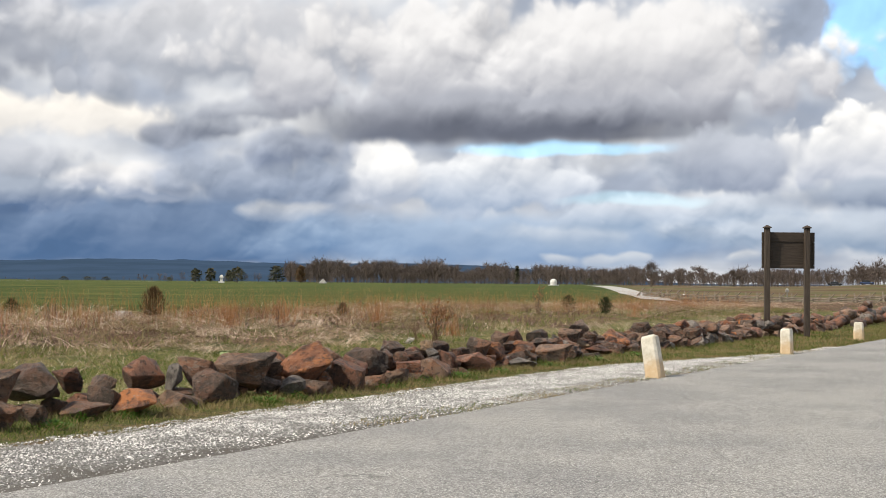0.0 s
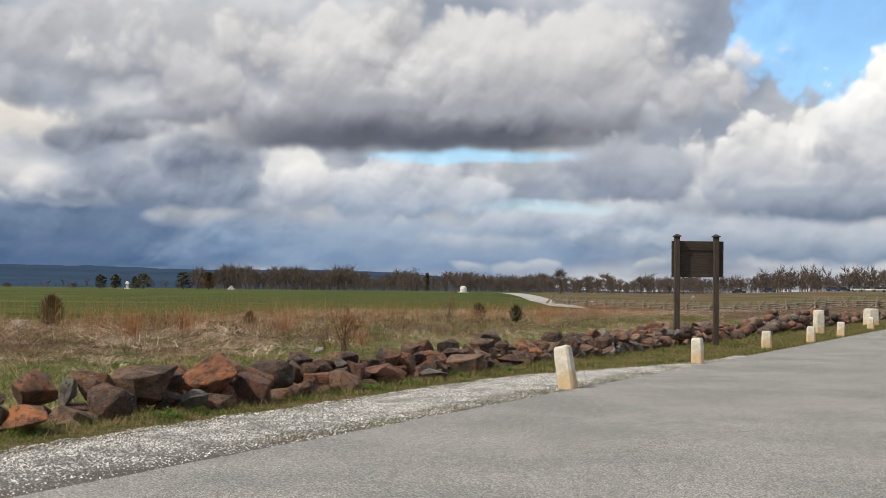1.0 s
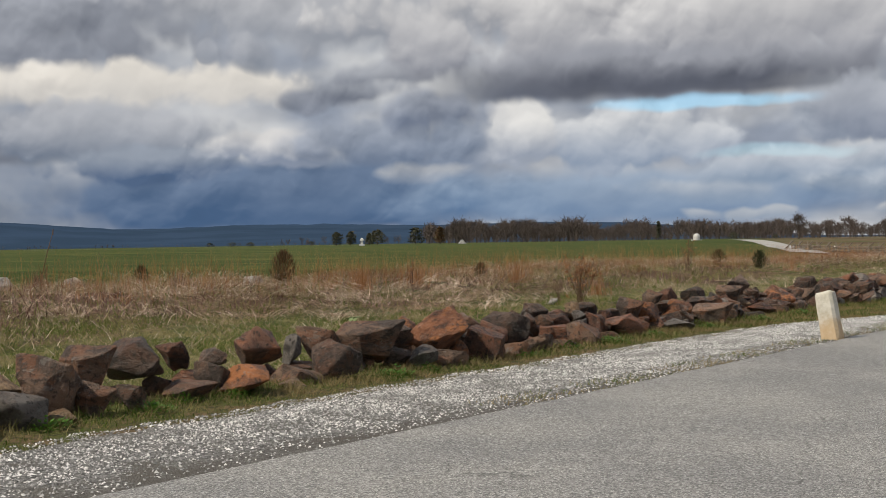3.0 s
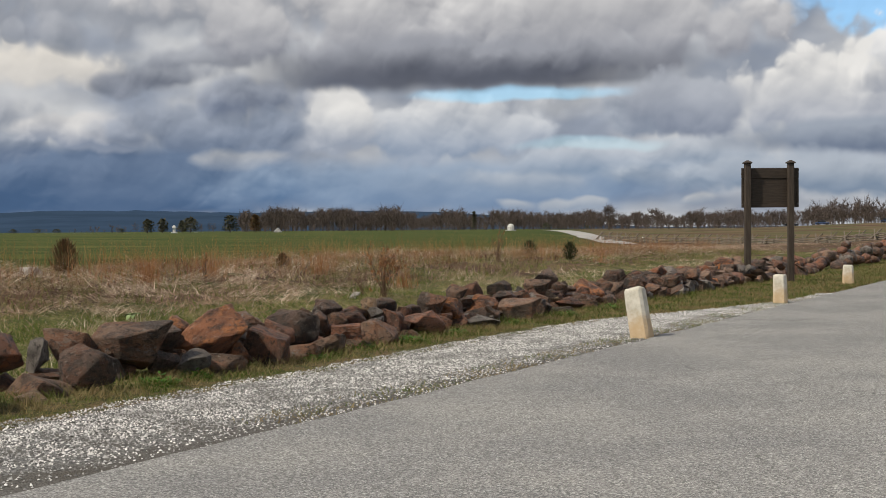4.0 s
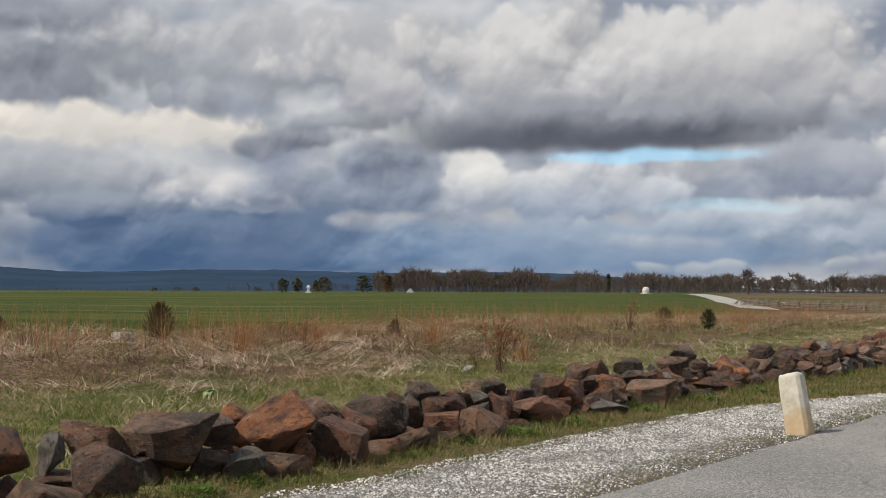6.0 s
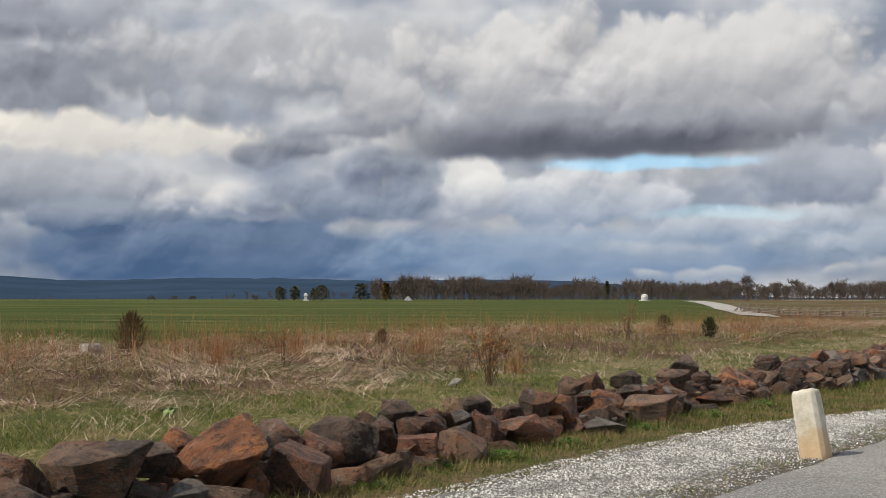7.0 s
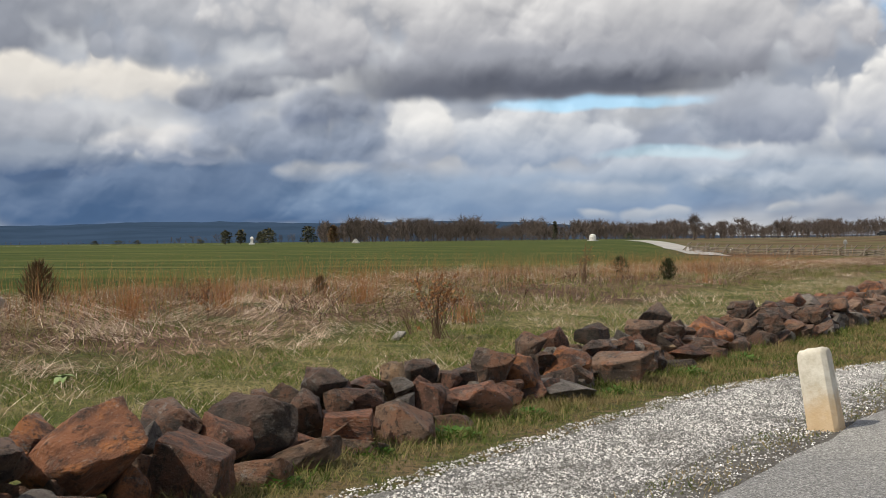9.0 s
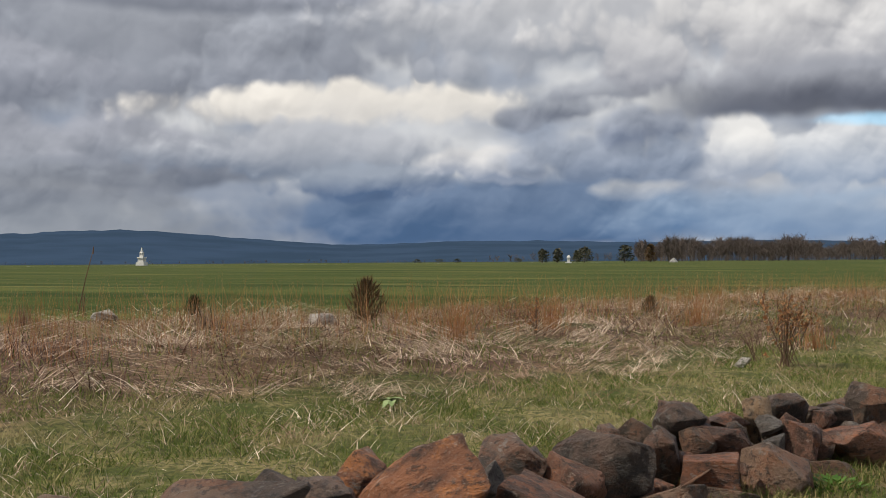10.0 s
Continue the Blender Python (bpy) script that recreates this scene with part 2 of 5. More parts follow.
def mat_ground():
    m, n, b = material("ground", 0.95, 0.1)
    p = place(n)
    rel = n.vec("SUBTRACT", p, (EDGE[0], EDGE[1], 0))
    d = n.vec("DOT_PRODUCT", rel, (ACROSS[0], ACROSS[1], 0))
    s = n.vec("DOT_PRODUCT", rel, (ALONG[0], ALONG[1], 0))
    big, mid, fine = n.noise(p, 0.16, 4), n.noise(p, 1.3, 5, 0.6), n.noise(p, 14, 4, 0.65)
    wob = n.math("ADD", d, n.math("MULTIPLY", n.math("SUBTRACT", big, 0.5), 5.0))
    wob = n.math("ADD", wob, n.math("MULTIPLY", n.math("SUBTRACT", mid, 0.5), 2.0))
    lawn = n.mix(n.range(mid, 0.38, 0.62), (0.055, 0.070, 0.017), (0.19, 0.16, 0.075))
    lawn = n.mix(n.range(fine, 0.44, 0.60), lawn, (0.045, 0.050, 0.017))
    lawn = n.mix(n.math("MULTIPLY", n.range(n.noise(p, 6, 5, 0.7), 0.56, 0.66), 0.6), lawn, (0.22, 0.185, 0.10))
    verge = n.mix(n.range(n.noise(p, 2.6, 5, 0.65), 0.42, 0.58), (0.13, 0.092, 0.052), (0.062, 0.072, 0.020))
    verge = n.mix(n.range(fine, 0.45, 0.62), verge, (0.040, 0.038, 0.018))
    straw = n.mix(n.range(mid, 0.4, 0.6), (0.085, 0.052, 0.034), (0.17, 0.115, 0.07))
    straw = n.mix(n.range(big, 0.5, 0.64), straw, (0.075, 0.040, 0.030))
    straw = n.mix(n.range(n.noise(p, 0.45, 4), 0.54, 0.64), straw, (0.060, 0.072, 0.022))
    straw = n.mix(n.range(fine, 0.46, 0.62), straw, (0.040, 0.028, 0.020))
    # sown field in faint drill lines
    gx, gy, _ = n.split(p)
    rows = n.noise(n.combine(n.math("MULTIPLY", gx, 0.012), n.math("MULTIPLY", n.math("ADD", gy, n.math("MULTIPLY", gx, 0.12)), 0.13)), 1.0, 6, 0.7)
    field = n.mix(n.range(rows, 0.40, 0.62), (0.024, 0.040, 0.006), (0.072, 0.084, 0.020))
    field = n.mix(n.range(n.noise(p, 0.03, 5, 0.6), 0.44, 0.62), field, (0.036, 0.052, 0.009))
    field = n.mix(n.math("MULTIPLY", n.range(n.noise(n.combine(n.math("MULTIPLY", gx, 0.02), n.math("MULTIPLY", gy, 0.22)), 1.0, 5), 0.54, 0.66), 0.6), field, (0.16, 0.145, 0.050))
    # rough tan pasture further up the road
    tan = n.mix(n.range(n.noise(p, 0.09, 5, 0.6), 0.4, 0.6), (0.125, 0.088, 0.052), (0.066, 0.072, 0.026))
    tan = n.mix(n.range(n.noise(p, 0.035, 4), 0.5, 0.62), tan, (0.072, 0.040, 0.026))
    px, py, _ = n.split(p)
    far = n.math("MULTIPLY", n.range(n.vec("LENGTH", p), 118, 150), n.range(n.math("SUBTRACT", px, n.math("MULTIPLY", py, 0.125)), 0, 7))
    field = n.mix(far, field, tan)
    col = n.mix(n.range(d, 2.2, 3.0), verge, lawn)
    col = n.mix(n.range(wob, 8.0, 9.4), col, straw)
    col = n.mix(n.range(wob, 16.5, 20.0), col, field)
    col = n.mix(n.range(d, -7.0, -9.0), col, lawn)
    n.put(b.inputs["Base Color"], col)
    bump(n, b, n.math("ADD", n.math("MULTIPLY", mid, 1.5), fine), 0.6, 0.05)
    return m


def mat_asphalt():
    m, n, b = material("asphalt", 0.85, 0.3)
    p = place(n)
    grit = n.add("ShaderNodeTexVoronoi")
    n.put(grit.inputs["Vector"], p)
    grit.inputs["Scale"].default_value = 110
    stone = n.split(grit.outputs["Color"])[0]
    base = n.mix(n.range(stone, 0.15, 0.9), (0.115, 0.115, 0.114), (0.325, 0.325, 0.32))
    base = n.mix(n.math("MULTIPLY", n.range(stone, 0.9, 0.98), 0.6), base, (0.62, 0.62, 0.60))
    worn = n.mix(n.range(n.noise(p, 0.5, 5, 0.6), 0.35, 0.65), (0.82, 0.82, 0.83), (1.06, 1.05, 1.03))
    base = n.mix(1.0, base, worn, "MULTIPLY")
    base = n.mix(n.math("MULTIPLY", n.range(n.noise(p, 2.4, 6, 0.7), 0.60, 0.72), 0.35), base, (0.10, 0.10, 0.098))
    # hairline cracks
    warp = n.vec("ADD", p, n.vec("SCALE", n.noise(p, 1.1, 4, color=True), scale=1.2))
    crack = n.add("ShaderNodeTexVoronoi")
    crack.feature = "DISTANCE_TO_EDGE"
    n.put(crack.inputs["Vector"], warp)
    crack.inputs["Scale"].default_value = 0.22
    line = n.math("MULTIPLY", n.range(crack.outputs["Distance"], 0.0035, 0.0012), n.range(n.noise(p, 0.6, 2), 0.45, 0.6))
    base = n.mix(n.math("MULTIPLY", line, 0.6), base, (0.05, 0.05, 0.05))
    n.put(b.inputs["Base Color"], base)
    bump(n, b, grit.outputs["Distance"], 0.5, 0.01)
    return m


def mat_gravel_bed():
    m, n, b = material("gravel_bed", 0.95, 0.15)
    p = place(n)
    v = n.add("ShaderNodeTexVoronoi")
    n.put(v.inputs["Vector"], p)
    v.inputs["Scale"].default_value = 60
    c = n.mix(n.split(v.outputs["Color"])[0], (0.05, 0.05, 0.05), (0.26, 0.258, 0.255))
    c = n.mix(n.range(n.noise(p, 1.7, 5), 0.5, 0.66), c, (0.11, 0.105, 0.095))
    rel = n.vec("SUBTRACT", p, (EDGE[0], EDGE[1], 0))
    inner = n.math("ADD", n.vec("DOT_PRODUCT", rel, (ACROSS[0], ACROSS[1], 0)), n.noise(p, 1.2, 4))
    c = n.mix(n.math("MULTIPLY", n.range(inner, 1.15, 0.6), 0.7), c, (0.075, 0.068, 0.058))
    n.put(b.inputs["Base Color"], c)
    bump(n, b, v.outputs["Distance"], 0.8, 0.02)
    return m


def mat_island(name, colours, rough=0.9, spec=0.15, through=0.0, patch=None):
    """Pieces that vary one by one; patch tints whole areas with a second colour."""
    m, n, b = material(name, rough, spec)
    r = n.add("ShaderNodeNewGeometry").outputs["Random Per Island"]
    ramp = n.add("ShaderNodeValToRGB")
    ramp.color_ramp.interpolation = "LINEAR"
    while len(ramp.color_ramp.elements) < len(colours):
        ramp.color_ramp.elements.new(0.5)
    for i, c in enumerate(colours):
        ramp.color_ramp.elements[i].position = i / (len(colours) - 1)
        ramp.color_ramp.elements[i].color = (*c, 1)
    n.put(ramp.inputs[0], r)
    col = ramp.outputs[0]
    if patch:
        colour, scale, a, z, amount = patch
        col = n.mix(n.math("MULTIPLY", n.range(n.noise(place(n), scale, 4), a, z), amount), col, colour)
    n.put(b.inputs["Base Color"], col)
    if through:
        tr = n.add("ShaderNodeBsdfTranslucent")
        n.put(tr.inputs[0], col)
        mx = n.add("ShaderNodeMixShader")
        mx.inputs[0].default_value = through
        n.put(mx.inputs[1], b.outputs[0])
        n.put(mx.inputs[2], tr.outputs[0])
        out = [k for k in m.node_tree.nodes if k.type == "OUTPUT_MATERIAL"][0]
        n.put(out.inputs[0], mx.outputs[0])
    return m


def mat_rock(name, dark, light, stain, amount):
    m, n, b = material(name, 0.62, 0.4)
    info = n.add("ShaderNodeObjectInfo")
    lot = info.outputs["Random"]
    shift = n.vec("SCALE", n.combine(1.0, 1.7, 2.3), scale=n.math("MULTIPLY", lot, 40.0))
    q = n.vec("ADD", local(n), shift)
    a, f, g = n.noise(q, 1.9, 6, 0.6, dist=0.5), n.noise(q, 8, 7, 0.7), n.noise(q, 34, 5, 0.7)
    c = n.mix(n.range(a, 0.38, 0.62), dark, light)
    rust = n.range(n.math("ADD", n.noise(q, 2.2, 6, 0.66, dist=0.4), n.math("MULTIPLY", n.math("SUBTRACT", lot, 0.5), 0.12)), 0.47, 0.60)
    c = n.mix(n.math("MULTIPLY", rust, amount), c, stain)
    # broad smooth weathering, dark pits, pale scratches and lichen
    c = n.mix(n.math("MULTIPLY", n.range(f, 0.52, 0.62), 0.75), c, (0.020, 0.015, 0.013))
    c = n.mix(n.math("MULTIPLY", n.range(g, 0.55, 0.68), 0.5), c, n.mix(0.5, light, (0.36, 0.31, 0.27)))
    scratch = n.noise(n.vec("MULTIPLY", q, (3.0, 22.0, 9.0)), 1.0, 5, 0.6)
    c = n.mix(n.math("MULTIPLY", n.range(scratch, 0.62, 0.70), 0.45), c, (0.34, 0.29, 0.25))
    lichen = n.math("MULTIPLY", n.range(n.noise(q, 3.4, 6, 0.72), 0.585, 0.64), n.range(lot, 0.25, 0.8, 0.1, 0.7))
    c = n.mix(lichen, c, (0.21, 0.195, 0.18))
    tint = n.math("ADD", 0.72, n.math("MULTIPLY", n.math("FRACT", n.math("MULTIPLY", lot, 7.3)), 0.6))
    n.put(b.inputs["Base Color"], n.vec("SCALE", c, scale=tint))
    bump(n, b, n.math("ADD", n.math("MULTIPLY", a, 1.2), n.math("ADD", n.math("MULTIPLY", f, 0.8), n.math("MULTIPLY", g, 0.45))), 1.0, 0.07)
    return m


def mat_plain(name, c1, c2, scale, rough=0.8, spec=0.3, height=0.3, stretch=(1, 1, 1), metallic=0.0):
    m, n, b = material(name, rough, spec)
    q = n.vec("MULTIPLY", local(n), stretch)
    f = n.noise(q, scale, 6, 0.65)
    n.put(b.inputs["Base Color"], n.mix(n.range(f, 0.34, 0.66), c1, c2))
    b.inputs["Metallic"].default_value = metallic
    if height:
        bump(n, b, n.noise(q, scale * 3, 4), height, 0.01)
    return m


def mat_bollard():
    m, n, b = material("limestone", 0.85, 0.2)
    q = local(n)
    z = n.split(q)[2]
    f = n.noise(q, 7, 6, 0.65)
    c = n.mix(n.range(f, 0.35, 0.65), (0.44, 0.41, 0.34), (0.60, 0.575, 0.51))
    foot = n.math("MULTIPLY", n.range(n.math("ADD", z, n.math("MULTIPLY", f, 0.4)), 0.62, 0.30), 0.75)
    c = n.mix(foot, c, (0.50, 0.345, 0.185))
    c = n.mix(n.math("MULTIPLY", n.range(n.noise(q, 16, 5, 0.7), 0.62, 0.72), 0.5), c, (0.19, 0.17, 0.14))
    n.put(b.inputs["Base Color"], c)
    bump(n, b, n.math("ADD", f, n.noise(q, 40, 3)), 0.4, 0.012)
    return m


M_GROUND, M_ASPHALT, M_BED = mat_ground(), mat_asphalt(), mat_gravel_bed()
M_GRAVEL = mat_island("gravel", [(0.06, 0.06, 0.06), (0.20, 0.20, 0.198), (0.46, 0.458, 0.452), (0.74, 0.735, 0.725)], 0.9, 0.2,
                      patch=((0.13, 0.13, 0.13), 1.7, 0.46, 0.62, 0.55))
M_GRASS = mat_island("grass", [(0.050, 0.080, 0.013), (0.100, 0.140, 0.028), (0.16, 0.18, 0.048), (0.34, 0.30, 0.14)], 0.8, 0.2, 0.3,
                     patch=((0.36, 0.30, 0.16), 0.9, 0.50, 0.64, 0.65))
M_VERGE = mat_island("verge_grass", [(0.04, 0.075, 0.010), (0.085, 0.13, 0.024), (0.16, 0.16, 0.05), (0.30, 0.23, 0.12)], 0.8, 0.2, 0.3,
                     patch=((0.26, 0.19, 0.10), 1.4, 0.46, 0.60, 0.75))
M_STRAW = mat_island("straw", [(0.065, 0.038, 0.028), (0.17, 0.108, 0.076), (0.34, 0.245, 0.175), (0.60, 0.49, 0.385)], 0.75, 0.25, 0.2,
                     patch=((0.17, 0.085, 0.06), 0.28, 0.48, 0.60, 0.65))
M_TUSSOCK = mat_island("bleached_straw", [(0.16, 0.105, 0.072), (0.38, 0.28, 0.20), (0.60, 0.48, 0.365), (0.82, 0.72, 0.60)], 0.7, 0.3, 0.2,
                       patch=((0.26, 0.14, 0.09), 0.3, 0.50, 0.62, 0.55))
M_SEDGE = mat_island("bluestem", [(0.20, 0.085, 0.035), (0.34, 0.16, 0.07), (0.46, 0.27, 0.13)], 0.75, 0.2, 0.25)
M_CANE = mat_island("bramble_cane", [(0.045, 0.024, 0.018), (0.10, 0.048, 0.034), (0.16, 0.085, 0.06)], 0.85)
M_TWIG = mat_island("twig", [(0.055, 0.035, 0.025), (0.12, 0.075, 0.05), (0.17, 0.11, 0.075)], 0.85)
M_CEDAR = mat_island("cedar_sprays", [(0.065, 0.042, 0.024), (0.14, 0.082, 0.044), (0.10, 0.086, 0.040)], 0.85)
M_CEDAR_GREEN = mat_island("cedar_green", [(0.018, 0.030, 0.012), (0.040, 0.050, 0.022), (0.060, 0.055, 0.028)], 0.85)
M_CONIFER = mat_island("conifer", [(0.034, 0.038, 0.024), (0.060, 0.062, 0.038), (0.10, 0.092, 0.060)], 0.85)
M_WOODS = mat_island("bare_woods", [(0.062, 0.050, 0.045), (0.100, 0.080, 0.071), (0.145, 0.118, 0.104)], 0.9)
M_BARK = mat_plain("bark", (0.06, 0.045, 0.035), (0.13, 0.10, 0.08), 3.0, 0.9)
M_LEAF = mat_plain("dock_leaf", (0.13, 0.20, 0.07), (0.24, 0.31, 0.14), 9.0, 0.6)
M_WEED = mat_island("weed_leaf", [(0.035, 0.09, 0.010), (0.06, 0.14, 0.015), (0.09, 0.18, 0.03)], 0.6, 0.3, 0.25)
ROCKS = {
    "DARK": mat_rock("rock_dark", (0.040, 0.031, 0.027), (0.128, 0.084, 0.064), (0.16, 0.070, 0.036), 0.55),
    "BROWN": mat_rock("rock_brown", (0.060, 0.041, 0.031), (0.195, 0.122, 0.084), (0.21, 0.086, 0.040), 0.6),
    "RED": mat_rock("rock_red", (0.062, 0.033, 0.024), (0.185, 0.086, 0.054), (0.25, 0.090, 0.038), 0.7),
    "RUST": mat_rock("rock_rust", (0.060, 0.030, 0.021), (0.21, 0.085, 0.040), (0.36, 0.135, 0.042), 0.8),
    "GREY": mat_rock("rock_grey", (0.105, 0.092, 0.082), (0.23, 0.205, 0.185), (0.15, 0.105, 0.08), 0.4),
    "TAN": mat_rock("rock_tan", (0.16, 0.105, 0.065), (0.36, 0.25, 0.155), (0.28, 0.145, 0.06), 0.5),
}
M_LIMESTONE = mat_bollard()
M_SIGN = mat_plain("brown_painted_wood", (0.034, 0.025, 0.019), (0.060, 0.046, 0.036), 5.0, 0.65, 0.35, 0.3, (6, 6, 0.6))
M_SIGN_DARK = mat_plain("brown_painted_board", (0.026, 0.019, 0.014), (0.046, 0.034, 0.026), 5.0, 0.65, 0.35, 0.3, (0.6, 6, 6))
M_RAIL = mat_plain("weathered_rail", (0.10, 0.083, 0.07), (0.20, 0.17, 0.145), 4.0, 0.9, 0.2, 0.4)
M_GRANITE = mat_plain("pale_granite", (0.42, 0.42, 0.41), (0.60, 0.60, 0.58), 3.0, 0.8)
M_BRONZE = mat_plain("grey_stone", (0.14, 0.14, 0.135), (0.27, 0.27, 0.26), 2.0, 0.8)
M_LANE = mat_plain("pale_lane", (0.26, 0.255, 0.245), (0.36, 0.355, 0.345), 0.2, 0.9, 0.2, 0.0)
M_WHITE = mat_plain("white_paint", (0.62, 0.62, 0.61), (0.78, 0.78, 0.77), 2.0, 0.5, 0.4, 0.0)
M_GLASS = mat_plain("dark_glass", (0.012, 0.014, 0.018), (0.03, 0.034, 0.04), 2.0, 0.12, 0.6, 0.0)
M_TYRE = mat_plain("tyre", (0.012, 0.012, 0.012), (0.03, 0.03, 0.03), 8.0, 0.9)
M_RUBBLE = mat_rock("pale_boulder", (0.26, 0.24, 0.22), (0.46, 0.43, 0.40), (0.24, 0.20, 0.16), 0.5)


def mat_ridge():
    """Wooded mountain seen through miles of air; the haze is a painted blue glow."""
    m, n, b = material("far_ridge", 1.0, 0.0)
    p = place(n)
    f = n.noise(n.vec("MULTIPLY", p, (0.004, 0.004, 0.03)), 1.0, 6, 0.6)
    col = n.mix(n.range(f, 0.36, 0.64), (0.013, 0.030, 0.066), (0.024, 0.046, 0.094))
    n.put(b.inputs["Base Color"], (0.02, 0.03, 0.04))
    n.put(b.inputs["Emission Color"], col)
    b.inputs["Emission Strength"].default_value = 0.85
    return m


M_RIDGE = mat_ridge()


# ---------------------------------------------------------------- mesh helpers
def mesh(name, verts, faces, mat, smooth_faces=False):
    me = bpy.data.meshes.new(name)
    me.from_pydata([tuple(v) for v in verts], [], faces)
    me.materials.append(mat)
    if smooth_faces:
        me.polygons.foreach_set("use_smooth", [True] * len(me.polygons))
    me.update()
    return me


def tri_mesh(name, verts, tris, mat):
    """A mesh from numpy arrays of places and triangles."""
    me = bpy.data.meshes.new(name)
    verts, tris = np.asarray(verts, np.float32), np.asarray(tris, np.int32)
    me.vertices.add(len(verts))
    me.vertices.foreach_set("co", verts.ravel())
    me.loops.add(tris.size)
    me.loops.foreach_set("vertex_index", tris.ravel())
    me.polygons.add(len(tris))
    me.polygons.foreach_set("loop_start", np.arange(0, tris.size, 3, dtype=np.int32))
    me.update(calc_edges=True)
    me.materials.append(mat)
    return me


def bm_mesh(name, bm, mat, smooth_faces=False):
    me = bpy.data.meshes.new(name)
    bm.to_mesh(me)
    bm.free()
    me.materials.append(mat)
    if smooth_faces:
        me.polygons.foreach_set("use_smooth", [True] * len(me.polygons))
    return me


def part(name, bm, mat, parent, label="", smooth_faces=False):
    ob = new(name, bm_mesh(name, bm, mat, smooth_faces))
    ob.parent = parent
    return tagged(ob, label)


def box(bm, x0, x1, y0, y1, z0, z1, bevel=0.0, m=None):
    got = bmesh.ops.create_cube(bm, size=1.0)["verts"]
    for v in got:
        v.co = Vector(((x0 + x1) / 2 + v.co.x * (x1 - x0), (y0 + y1) / 2 + v.co.y * (y1 - y0), (z0 + z1) / 2 + v.co.z * (z1 - z0)))
    if bevel:
        edges = list({e for v in got for e in v.link_edges})
        got = bmesh.ops.bevel(bm, geom=edges, offset=bevel, segments=1, affect="EDGES")["verts"]
    if m is not None:
        bmesh.ops.transform(bm, matrix=m, verts=list({v for v in got}))
    return bm


def limb(bm, a, b, r0, r1, sides=6):
    """A tapered round bar from a to b."""
    a, b = Vector(a), Vector(b)
    way = b - a
    m = Matrix.Translation((a + b) / 2) @ way.to_track_quat("Z", "Y").to_matrix().to_4x4()
    bmesh.ops.create_cone(bm, cap_ends=True, segments=sides, radius1=r0, radius2=r1, depth=way.length, matrix=m)


def empty(name, m, label, category, group="", kind=""):
    ob = new(name)
    ob.empty_display_size = 0.2
    ob.matrix_world = m
    return tagged(ob, label, category, group, kind)


def zg(x, y):
    return float(ground_z(x, y))


# ---------------------------------------------------------------- ground, road, gravel
def axis(lo, hi, centre, fine, growth):
    out, step, v = [centre], fine, centre
    while v < hi:
        v += step
        out.append(v)
        if v - centre > 45:
            step *= growth
    v, step = centre, fine
    while v > lo:
        v -= step
        out.append(v)
        if centre - v > 30:
            step *= growth
    return np.array(sorted(out))


def build_ground():
    xs, ys = axis(-4400, 4400, 0, 0.6, 1.16), axis(-4400, 4400, 12, 0.6, 1.16)
    gx, gy = np.meshgrid(xs, ys)
    gz = ground_z(gx, gy)
    s, d = road_sd(gx, gy)
    near = (1 - smooth(40, 70, np.hypot(gx, gy))) * smooth(2.2, 4.0, d)
    gz = gz + near * 0.05 * (np.sin(gx * 2.1 + gy * 0.7) * np.sin(gy * 1.7 - gx * 0.4) + 0.6 * np.sin(gx * 4.3) * np.sin(gy * 3.9))
    gz = gz - 0.10 * (1 - smooth(0.1, 0.6, d)) * smooth(-7.6, -7.2, d)
    nx, ny = len(xs), len(ys)
    i = np.arange(nx * ny).reshape(ny, nx)
    a, b, c, e = i[:-1, :-1].ravel(), i[:-1, 1:].ravel(), i[1:, 1:].ravel(), i[1:, :-1].ravel()
    tris = np.concatenate([np.stack([a, b, c], 1), np.stack([a, c, e], 1)])
    me = tri_mesh("ground", np.stack([gx.ravel(), gy.ravel(), gz.ravel()], 1), tris, M_GROUND)
    me.polygons.foreach_set("use_smooth", [True] * len(me.polygons))
    tagged(new("ground", me), "rolling spring ground of turf, straw and a sown green field", "ground", kind="structure")


def strip(name, s0, s1, near, far, z, mat, label, category, step=0.5, thick=0.12):
    """A slab along the road between offsets near(s) and far(s)."""
    verts, faces = [], []
    n = int((s1 - s0) / step) + 1
    for k in range(n):
        s = s0 + k * step
        for d, h in ((near(s), z), (far(s), z), (far(s), z - thick), (near(s), z - thick)):
            x, y = plan(s, d)
            verts.append((x, y, h))
    for k in range(n - 1):
        a, b = 4 * k, 4 * k + 4
        faces += [(a, b, b + 1, a + 1), (a + 1, b + 1, b + 2, a + 2), (b, a, a + 3, b + 3)]
    return tagged(new(name, mesh(name, verts, faces, mat)), label, category, kind="structure")


def ragged(s, seed, size):
    return size * (noise.noise((s * 0.9, seed, 0)) + 0.6 * noise.noise((s * 3.1, seed, 5)))


def gravel_far(s):
    """Outer edge of the gravel shoulder, which dies out up the road."""
    w = 1.75 * (1 - float(smooth(12.0, 21.0, s))) + 0.12
    return w + ragged(s, 3.0, 0.16)


build_ground()
strip("road", -30, 220, lambda s: -7.4, lambda s: ragged(s, 9.0, 0.05) - 0.1 * float(smooth(60, 120, s)), 0.03, M_ASPHALT,
      "pale grey worn asphalt park road with a ragged edge", "road", 0.25)
strip("gravel_shoulder", -26, 24, lambda s: -0.06, gravel_far, 0.012, M_BED, "white and grey crushed stone shoulder beside the road", "gravel", 0.25)


